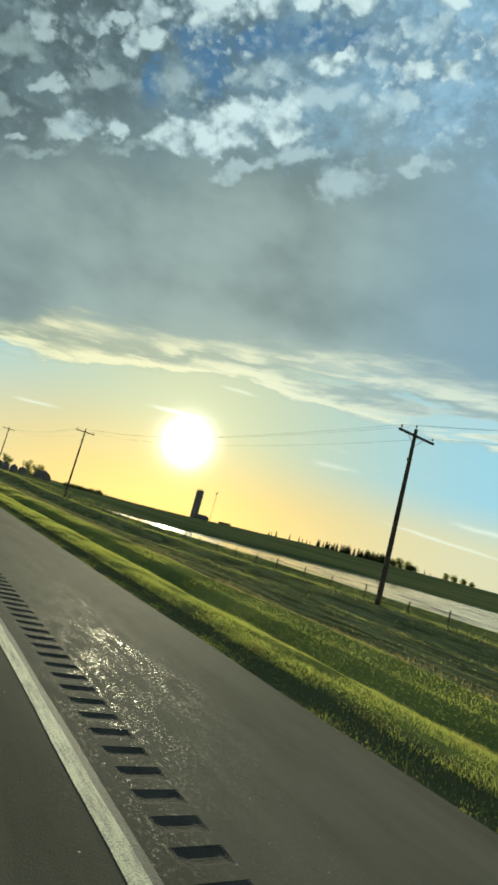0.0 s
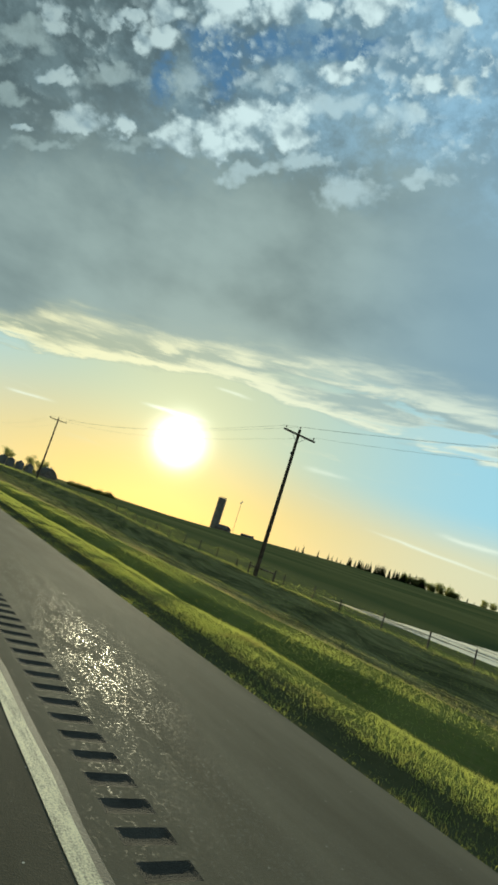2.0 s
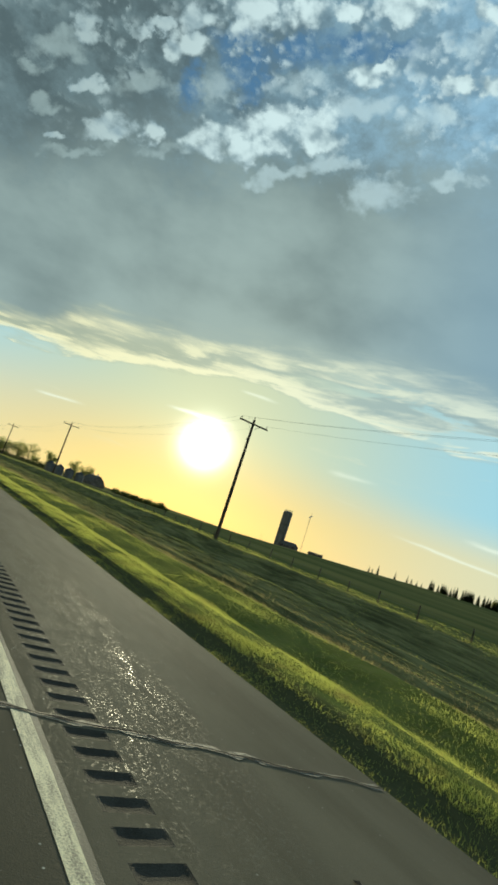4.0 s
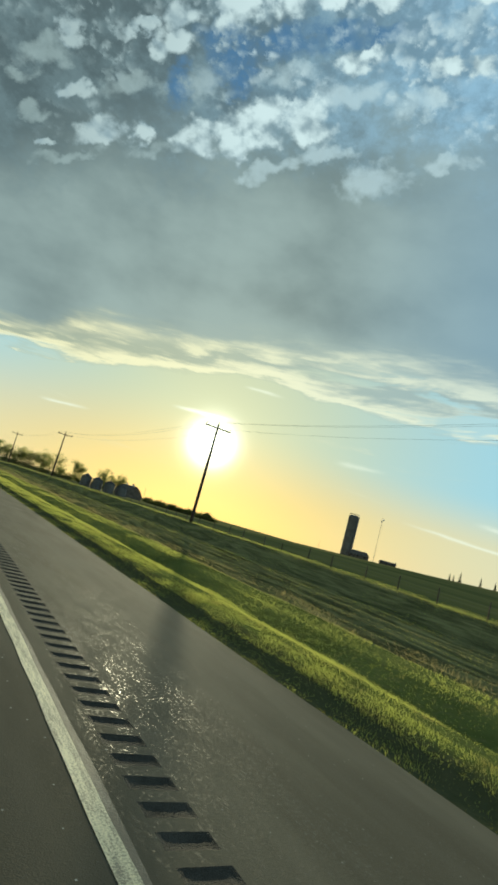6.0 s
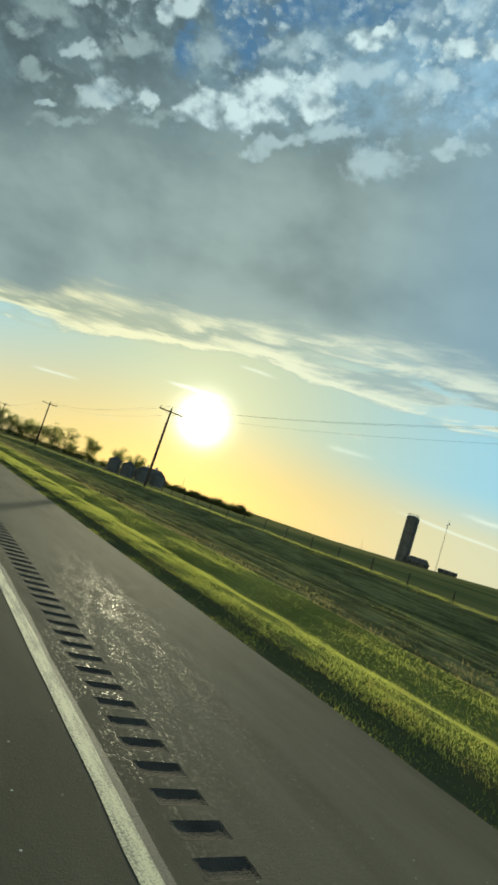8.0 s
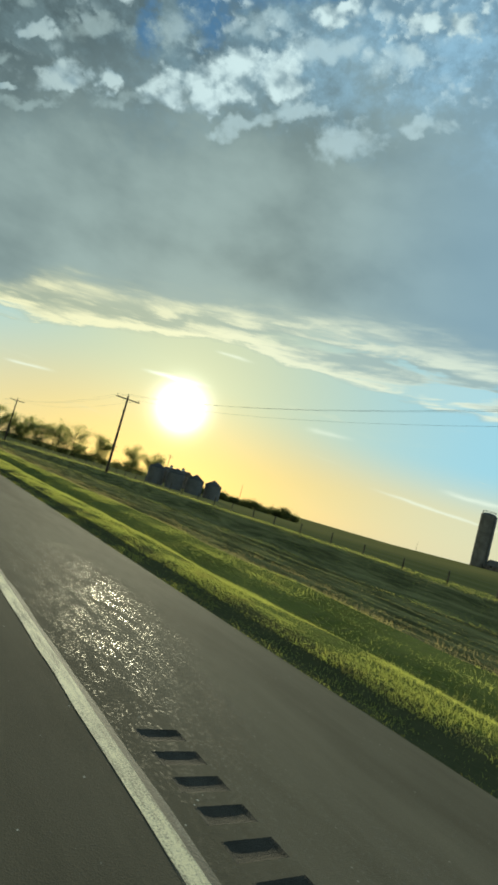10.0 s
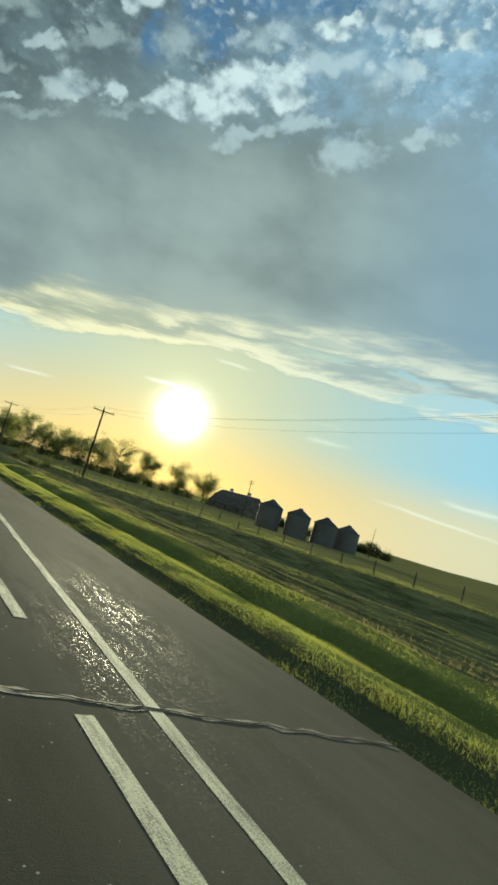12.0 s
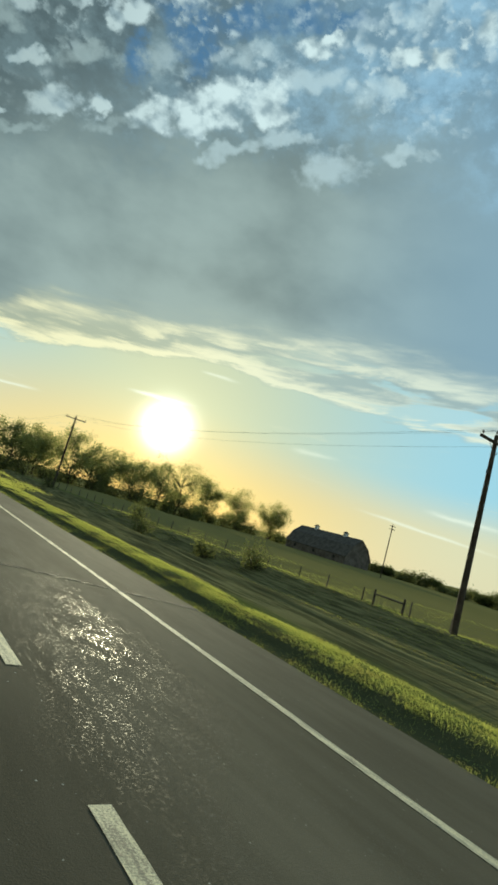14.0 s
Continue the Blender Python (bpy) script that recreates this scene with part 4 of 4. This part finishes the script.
SHED_X, SHED_Y = 270.0, 442.0
build_silo(242.4, 451.6, 0.3)
build_barn("low_shed", "low grey farm shed with a gambrel roof by the silo", 245.6, 443.0, land(245, 443), 40, 8.0, 11.5, 2.1, 3.6, 4.5, hip=1.8)
build_barn("low_shed", "long low shed half hidden by the rise", SHED_X, SHED_Y, land(SHED_X, SHED_Y), 35, 5.0, 10.0, 1.5, 2.1, 2.5, hip=0.5)
build_mast(249.5, 434.0, land(249, 434), 26.5)
build_barn("dairy_barn", "large weathered gambrel-roofed barn with two white cupolas", 127.0, 546.5, land(127, 546), 0, 10.5, 27.0, 2.6, 5.8, 8.2, 2)
for i, (x, y) in enumerate(((72.3, 451.2), (76.8, 447.0), (82.1, 444.1), (88.2, 443.4))):
    z = -2.1 - 0.25 * i
    build_bin(x, y, min(z, land(x, y)), 2.55, 5.2, 6.75, i)

# ---- trees ----


def leaf_quads(rnd, centres, count, size, spread):
    """Corners of small leaf quads strewn round centres."""
    c = np.asarray(centres)[rnd.integers(0, len(centres), count)]
    p = c + rnd.normal(0, 1, (count, 3)) * spread
    u = rnd.normal(0, 1, (count, 3))
    u /= np.linalg.norm(u, axis=1)[:, None]
    w = np.cross(u, rnd.normal(0, 1, (count, 3)))
    w /= np.linalg.norm(w, axis=1)[:, None]
    s = size * rnd.uniform(0.6, 1.3, (count, 1))
    return np.stack([p - u * s, p + w * s * 0.55, p + u * s, p - w * s * 0.55], 1).reshape(-1, 3)


def build_tree(x, y, tall, wide, seed, leaves=2600, size=0.2, label="leafy broad tree standing in the farm yard", group="", bare=0.22, gaps=1.0, z=None):
    rnd = np.random.default_rng(seed)
    tree = thing("tree", label, "tree", group, at=(x, y, land(x, y) if z is None else z))
    bm = bmesh.new()
    trunk = tall * 0.024
    pts = [Vector((0, 0, -0.3))]
    for i in range(1, 7):
        pts.append(Vector((rnd.normal(0, 0.025) * tall, rnd.normal(0, 0.025) * tall, tall * 0.13 * i)))
    for i in range(6):
        tube(bm, pts[i], pts[i + 1], trunk * (1 - i / 6.5), trunk * (1 - (i + 1) / 6.5), 8, False)
    centres = []
    for k in range(17):
        a = rnd.uniform(0, 2 * math.pi)
        level = rnd.uniform(0.25, 0.85)
        root = pts[min(5, int(level * 6.2))]
        reach = wide * 0.5 * math.sqrt(max(0.08, 1 - ((level - 0.48) / 0.62) ** 2)) * rnd.uniform(0.55, 1.05)
        tip = Vector((root.x + math.cos(a) * reach, root.y + math.sin(a) * reach, min(tall * 0.95, root.z + reach * rnd.uniform(0.35, 0.95) + tall * 0.04)))
        mid = root.lerp(tip, 0.5) + Vector((rnd.normal(0, 0.1), rnd.normal(0, 0.1), -0.06 * reach))
        tube(bm, root, mid, trunk * 0.35, trunk * 0.22, 5, False)
        tube(bm, mid, tip, trunk * 0.22, trunk * 0.05, 5, False)
        for t in (0.45, 0.7, 0.9, 1.05):
            c = root.lerp(tip, t)
            if c.z > tall * bare:
                centres.append(tuple(c + Vector(rnd.normal(0, wide * 0.05, 3))))
    if bare < 0.1:
        for k in range(16):
            a, r = rnd.uniform(0, 2 * math.pi), wide * rnd.uniform(0.1, 0.42)
            centres.append((r * math.cos(a), r * math.sin(a), tall * rnd.uniform(0.10, 0.45)))
    for k in range(6):
        centres.append((rnd.normal(0, wide * 0.12), rnd.normal(0, wide * 0.12), tall * rnd.uniform(0.78, 0.97)))
    part("trunk", bm_mesh("trunk", bm, BARK, True), tree)
    corners = leaf_quads(rnd, centres, leaves, size, wide * 0.062 * gaps)
    corners = corners[np.repeat(corners.reshape(-1, 4, 3)[:, :, 2].min(1) > 0.1, 4)]
    part("crown", fast_mesh("crown", corners, 4, LEAF), tree)
    return tree


def spruce_mesh(seed, tall=8.0):
    rnd = np.random.default_rng(seed)
    quads = []
    for i in range(int(tall * 5)):
        h = 0.06 + 0.94 * i / (tall * 5)
        r = tall * 0.235 * (1 - h) ** 0.9 * rnd.uniform(0.7, 1.15) + 0.08
        for k in range(13):
            a = rnd.uniform(0, 2 * math.pi)
            d = np.array([math.cos(a), math.sin(a), -0.25])
            s = np.array([-math.sin(a), math.cos(a), 0]) * (0.10 + 0.10 * r)
            p = np.array([0, 0, h * tall])
            quads += [p - s * 0.3, p + d * r * 0.7 - s, p + d * r, p + d * r * 0.7 + s]
    return fast_mesh("crown", np.array(quads), 4, NEEDLE)


def build_wood():
    shapes = [spruce_mesh(s, 8.0) for s in range(4)]
    bm = bmesh.new()
    tube(bm, (0, 0, -0.5), (0, 0, 7.0), 0.14, 0.03, 6)
    stem = bm_mesh("trunk", bm, BARK)
    rnd = random.Random(11)
    spots = [(308.5, 424.5, 5.4), (310.5, 423, 4.8), (313.6, 420.5, 7.6), (323, 412, 6.8), (329.5, 406, 6.2), (332, 404, 5.0), (335, 401.5, 4.6), (337.5, 399, 3.8), (408, 326, 5.0), (411, 322, 3.4)]
    for i in range(74):
        t = i / 73
        spots.append((343 + 41 * t + rnd.uniform(-2, 2), 394 - 42 * t + rnd.uniform(-6, 6), rnd.uniform(5.6, 8.2) + 2.4 * t))
    for x, y, tall in spots:
        tree = thing("spruce", "dark narrow spruce in the shelter belt on the rise", "tree", "shelter belt", at=(x, y, land(x, y) - 0.2))
        s = tall / 8.0
        tree.scale = (s * 1.1, s * 1.1, s)
        part("trunk", stem, tree)
        part("crown", rnd.choice(shapes), tree)


build_wood()
YARD = "trees of the farm yard"
build_tree(98.5, 577.0, 14.2, 10.5, 1, 12000, 0.19, group=YARD, bare=0.06, gaps=1.3)
build_tree(122.5, 592.5, 14.8, 11.5, 2, 12000, 0.19, group=YARD, bare=0.06, gaps=1.3)
build_tree(129.5, 580.0, 13.4, 10.5, 3, 12000, 0.19, group=YARD, bare=0.06, gaps=1.3)
GROVE = "grove beside the road"
UNDER = []
for i, (x, y, tall, wide) in enumerate(((26, 537, 9.5, 8), (33, 544, 8.5, 8), (40, 540, 11.2, 9), (47, 548, 9.8, 9), (54, 553, 10.2, 9), (62, 556, 10.0, 9), (70, 556, 11.5, 10), (78, 559, 14.2, 11),
                                        (37, 556, 10.5, 9), (58, 566, 11.0, 10), (72, 570, 11.5, 10), (24, 590, 10.5, 9), (30, 640, 12.0, 11), (45, 600, 10.0, 9), (86, 575, 6.0, 7))):
    build_tree(x, y, tall * 1.08, wide * 1.15, 20 + i, 6500, 0.17, "ragged cottonwood tree in a grove by the road", GROVE, 0.12, 1.0)
for i in range(16):
    UNDER.append((24 + 4.2 * i, 532 + 1.9 * i + 3 * math.sin(i * 2.2), 3.2 + 1.3 * math.sin(i * 1.7), 8.0))


def strew(rnd, count, x0, x1, y0, y1, from_edge=False):
    """Points on the ground between two lines along the road."""
    y = rnd.uniform(y0, y1, count)
    e = np.interp(y, [p[0] for p in EDGE], [p[1] for p in EDGE])
    x = rnd.uniform(0, 1, count) * (x1 - x0) + x0
    if from_edge:
        x = x + e
    return x, y, ground_heights(x, y)


HEIGHTS = []


def ground_heights(x, y):
    """Heights at many points, between the nodes of a table laid along the paving's edge."""
    if not HEIGHTS:
        ss, ys = np.arange(-0.2, 34.0, 0.15), np.arange(-6.0, 646.0, 2.5)
        HEIGHTS.extend((ss, ys, np.array([[land(paved_edge(v) + s, v) if s > 0 else land(paved_edge(v) + 0.001, v) for s in ss] for v in ys.tolist()])))
    ss, ys, table = HEIGHTS
    e = np.interp(y, [p[0] for p in EDGE], [p[1] for p in EDGE])
    fi = np.clip((x - e - ss[0]) / 0.15, 0, len(ss) - 1.001)
    fj = np.clip((y - ys[0]) / 2.5, 0, len(ys) - 1.001)
    i, j = fi.astype(int), fj.astype(int)
    fi, fj = fi - i, fj - j
    return (table[j, i] * (1 - fi) + table[j, i + 1] * fi) * (1 - fj) + (table[j + 1, i] * (1 - fi) + table[j + 1, i + 1] * fi) * fj


def blades(rnd, x, y, z, low, high, width, lean, grow):
    """Corners of tapering blades, bent over by the wind."""
    count = len(x)
    a = rnd.uniform(0, 2 * math.pi, count)
    h = rnd.uniform(low, high, count) * grow
    w = width * rnd.uniform(0.6, 1.4, count)
    tip = rnd.normal(0, lean, (count, 2)) * h[:, None] + np.array([-0.12, 0.10]) * h[:, None]
    dx, dy = np.cos(a) * w, np.sin(a) * w
    p = np.zeros((count, 3, 3), np.float32)
    p[:, 0] = np.stack([x - dx, y - dy, z - 0.03], 1)
    p[:, 1] = np.stack([x + dx, y + dy, z - 0.03], 1)
    p[:, 2] = np.stack([x + tip[:, 0], y + tip[:, 1], z + h], 1)
    return p.reshape(-1, 3)


def patchy(x, y, size, seed):
    """Uneven growth, from 0 to 1."""
    return 0.5 + 0.25 * (np.sin(x * 2.1 / size + seed) * np.sin(y * 1.3 / size + seed * 2) + np.sin(x * 0.7 / size + y * 0.9 / size + seed * 3) + 0.6 * np.sin(y * 3.1 / size - x * 1.7 / size))


def build_grass():
    rnd = np.random.default_rng(7)

    def sward(name, label, mat, beds, rows=False):
        corners = []
        for count, x0, x1, y0, y1, low, high, width, lean, edge, keep in beds:
            x, y, z = strew(rnd, count, x0, x1, y0, y1, edge)
            grow = patchy(x, y, keep, 1.7)
            ok = grow > rnd.uniform(-0.1, 0.75, count)
            if rows:
                ok &= np.sin(5.2 * x + 2.4 * np.sin(0.021 * y)) + 0.5 * np.sin(2.1 * x - 0.05 * y + np.sin(0.09 * y)) > rnd.uniform(0.2, 1.1, count)
            x, y, z, grow = x[ok], y[ok], z[ok], grow[ok]
            corners.append(blades(rnd, x, y, z, low, high, width, lean, 0.45 + grow))
        tagged(new(name, fast_mesh(name, np.concatenate(corners), 3, mat)), label, "grass", kind="stuff")

    # count, x from, x to, y from, y to, low, high, width, lean, measured from the paving, patch size
    sward("verge_grass", "fresh green uncut grass along the edge of the asphalt", BLADE, [
        (260000, -0.06, 0.62, -4, 455, 0.015, 0.045, 0.0045, 0.7, True, 0.5),
        (560000, 0.55, 1.2, -4, 455, 0.025, 0.065, 0.0038, 0.7, True, 0.7),
        (1050000, 1.1, 3.0, -4, 402, 0.025, 0.065, 0.0040, 0.8, True, 0.9),
        (80000, 1.1, 2.0, 400, 455, 0.025, 0.065, 0.0052, 0.8, True, 0.9),
        (160000, 3.0, 4.3, -4, 400, 0.025, 0.06, 0.0045, 0.8, True, 1.6),
        (200000, 3.9, 5.6, -4, 398, 0.03, 0.08, 0.005, 0.7, True, 1.6),
        (30000, -0.04, 5.0, 455, 640, 0.10, 0.25, 0.025, 0.3, True, 2.0),
        (200000, 6.2, 15.5, 0, 460, 0.02, 0.05, 0.008, 1.2, True, 1.5),
        (150000, 15.0, 20.5, 0, 480, 0.04, 0.11, 0.007, 0.7, True, 2.0),
        (120000, 20.0, 32.0, 0, 480, 0.04, 0.10, 0.008, 0.8, True, 3.0)])
    sward("cut_hay", "pale cut hay lying in rows along the wide ditch", HAY, [
        (420000, 6.2, 17.5, 0, 470, 0.02, 0.06, 0.013, 3.0, True, 2.2)], True)
    sward("bank_grass", "rank uncut grass on the bank under the fence", RANK, [
        (45000, 20.0, 21.4, 0, 480, 0.06, 0.20, 0.008, 0.5, True, 1.6)])
    sward("dry_grass", "pale seed stalks and dry stems standing in the ditch", DRY, [
        (150000, 5.2, 9.0, -4, 400, 0.05, 0.17, 0.008, 0.6, True, 1.2),
        (70000, 6.0, 15.5, 0, 460, 0.02, 0.08, 0.013, 1.8, True, 1.0),
        (9000, 16.0, 20.5, 0, 480, 0.14, 0.34, 0.006, 0.3, True, 2.6)])


def build_pond():
    ys = axis((-40, 92, 1.0))
    verts, faces = [], []
    steps = 14
    for y in ys:
        a, b = lerp_table(y, POND_NEAR) - 0.4, lerp_table(y, POND_FAR) + 0.4
        for i in range(steps + 1):
            verts.append((a + (b - a) * i / steps, y, POND_Z))
    for j in range(len(ys) - 1):
        for i in range(steps):
            p = j * (steps + 1) + i
            faces.append((p, p + 1, p + steps + 2, p + steps + 1))
    mat, n, skin, place, _ = material("pond_water", 0.06)
    n.put((0.02, 0.025, 0.018), skin.inputs["Base Color"])
    px, py, _z = n.xyz(place)
    wave = n.noise(n.vec(px, n.m("MULTIPLY", py, 0.6), 0.0), 2.2, 4, 0.6)
    calm = n.step(n.noise(n.vec(n.m("MULTIPLY", px, 0.5), n.m("MULTIPLY", py, 0.05), 0.0), 1.0, 5, 0.6), 0.48, 0.66)
    bump(n, skin, n.m("MULTIPLY", wave, n.m("ADD", 0.25, n.m("MULTIPLY", calm, 2.0))), 0.006, 0.05)
    skin.inputs["IOR"].default_value = 1.42
    bars = n.noise(n.vec(n.m("MULTIPLY", px, 1.1), n.m("MULTIPLY", py, 0.10), 6.0), 1.0, 6, 0.68, 0.4)
    mud = n.step(bars, 0.51, 0.57)
    n.put(n.mix(mud, (0.02, 0.025, 0.018), (0.10, 0.085, 0.045)), skin.inputs["Base Color"])
    n.put(n.m("ADD", 0.05, n.m("MULTIPLY", mud, 0.7)), skin.inputs["Roughness"])
    n.put(n.m("SUBTRACT", 0.5, n.m("MULTIPLY", mud, 0.42)), skin.inputs["Specular IOR Level"])
    thing("pond_water", "shallow flooded slough shining in the low sun", "water", kind="structure", data=mesh_of("pond_water", verts, faces, mat))


def build_hedge():
    rnd = np.random.default_rng(31)
    centres = []
    for i in range(260):
        y = rnd.uniform(505, 640)
        x = 173 + rnd.normal(0, 1.6) + 0.02 * (y - 505)
        top = 3.1 + 0.9 * math.sin(y * 0.21) + 0.6 * math.sin(y * 0.53)
        centres.append((x, y, land(173, y) + rnd.uniform(0.3, max(1.0, top))))
    corners = leaf_quads(rnd, centres, 42000, 0.26, 0.75)
    tagged(new("hedgerow", fast_mesh("hedgerow", corners, 4, SHRUB)), "dense dark shelter hedge behind the farm yard", "hedge", kind="stuff")
    bm = bmesh.new()
    for x, y, z in centres[::8]:
        tube(bm, (x, y, land(x, y) - 0.2), (x, y, z), 0.07, 0.02, 5, False)
    tagged(new("hedge_stems", bm_mesh("hedge_stems", bm, BARK)), "bare woody stems under the hedge", "hedge", kind="stuff")


def build_bush(x, y, tall, wide, seed, label, group, leaves=900, size=0.22):
    rnd = np.random.default_rng(seed)
    bush = thing("bush", label, "bush", group, at=(x, y, land(x, y)))
    bm = bmesh.new()
    centres = []
    for k in range(9):
        a = rnd.uniform(0, 2 * math.pi)
        tip = Vector((math.cos(a) * wide * 0.4 * rnd.uniform(0.2, 1), math.sin(a) * wide * 0.4 * rnd.uniform(0.2, 1), tall * rnd.uniform(0.55, 0.95)))
        tube(bm, (0, 0, -0.2), tip, tall * 0.02, tall * 0.005, 5, False)
        centres += [tuple(tip), tuple(tip * 0.75), tuple(tip * 0.5), tuple(tip * 0.3), (tip.x * 0.9, tip.y * 0.9, tall * 0.12)]
    part("stems", bm_mesh("stems", bm, BARK), bush)
    part("foliage", fast_mesh("foliage", leaf_quads(rnd, centres, leaves, size, wide * 0.12), 4, SHRUB), bush)


def build_far_pole(x, y, top, arm, label):
    z = land(x, y)
    pole = thing("far_pole", label, "utility pole", at=(x, y, z))
    bm = bmesh.new()
    tube(bm, (0, 0, -0.3), (0, 0, top - z), 0.13 if arm else 0.08, 0.09 if arm else 0.05, 8)
    part("pole", bm_mesh("pole", bm, POLE_WOOD), pole)
    for k in range(arm):
        bm = bmesh.new()
        box(bm, (-0.95, -0.12, top - z - 0.5 - 0.7 * k), (0.95, -0.02, top - z - 0.36 - 0.7 * k))
        part("crossarm", bm_mesh("crossarm", bm, POLE_WOOD), pole)


build_pond()
build_hedge()
RIDGE = "bushes on the rise"
for i, (x, y, tall, wide) in enumerate(((470, 350, 7.8, 6.5), (474.5, 344, 8.2, 6.5), (479, 337, 7.0, 6.0), (483, 330, 6.2, 5.0))):
    build_tree(x, y, tall, wide, 60 + i, 1700, 0.34, "small round-headed tree on the bare rise", RIDGE, bare=0.05, gaps=1.5, z=land(x, y) - 0.7)
for i, (x, y, tall, wide) in enumerate(((397, 336, 8.6, 7.0), (392, 341, 9.0, 8.0), (388, 346, 7.0, 7.0), (383, 351, 7.8, 7.5), (379, 355, 6.4, 7.0), (374, 362, 7.2, 7.0), (400, 333, 5.0, 5.0))):
    build_tree(x, y, tall, wide, 70 + i, 1900, 0.36, "dense leafy tree at the end of the shelter belt", "shelter belt", bare=0.02, gaps=1.7, z=land(x, y) - 0.8)
for i in range(7):
    build_bush(374 + 4.6 * i, 360 - 4.9 * i, 3.2 + 0.7 * math.sin(i * 2.3), 9.0, 180 + i, "dense brush at the foot of the shelter belt", "shelter belt brush", 700, 0.34)
build_bush(173.5, 505.5, 4.0, 6.5, 80, "rounded bush at the end of the hedge", "yard bushes")
for i, (x, y, tall, wide) in enumerate(((24.2, 448.0, 1.5, 2.6), (23.0, 452.5, 1.2, 2.4), (22.0, 462.0, 1.4, 3.0), (25.0, 470.0, 1.6, 3.2), (24.5, 500.0, 2.0, 3.5), (25.5, 520.0, 2.6, 4.0))):
    build_bush(x, y, tall, wide, 90 + i, "low brushy weeds along the fence", "brush by the fence", 700, 0.10)
for i, (x, y, tall, wide) in enumerate(UNDER):
    build_bush(x, y, tall, wide, 120 + i, "tangled undergrowth at the foot of the grove", "undergrowth", 1300, 0.20)
for i, (x, y, tall, wide) in enumerate(((93, 573, 3.6, 9.0), (101, 575, 3.0, 9.0), (109, 580, 3.4, 9.0), (117, 582, 3.8, 10.0), (125, 585, 3.6, 10.0), (133, 578, 3.2, 8.0))):
    build_bush(x, y, tall, wide, 160 + i, "dense shrubs under the farm yard trees", "yard bushes", 1500, 0.24)
build_far_pole(98.6, 499.4, 9.8, 2, "weathered yard pole with two short crossarms")
build_far_pole(101.9, 448.6, 5.2, 0, "thin bare post beside the grain bins")
build_far_pole(259.3, 500.3, 3.8, 0, "thin bare post out in the field")
build_grass()
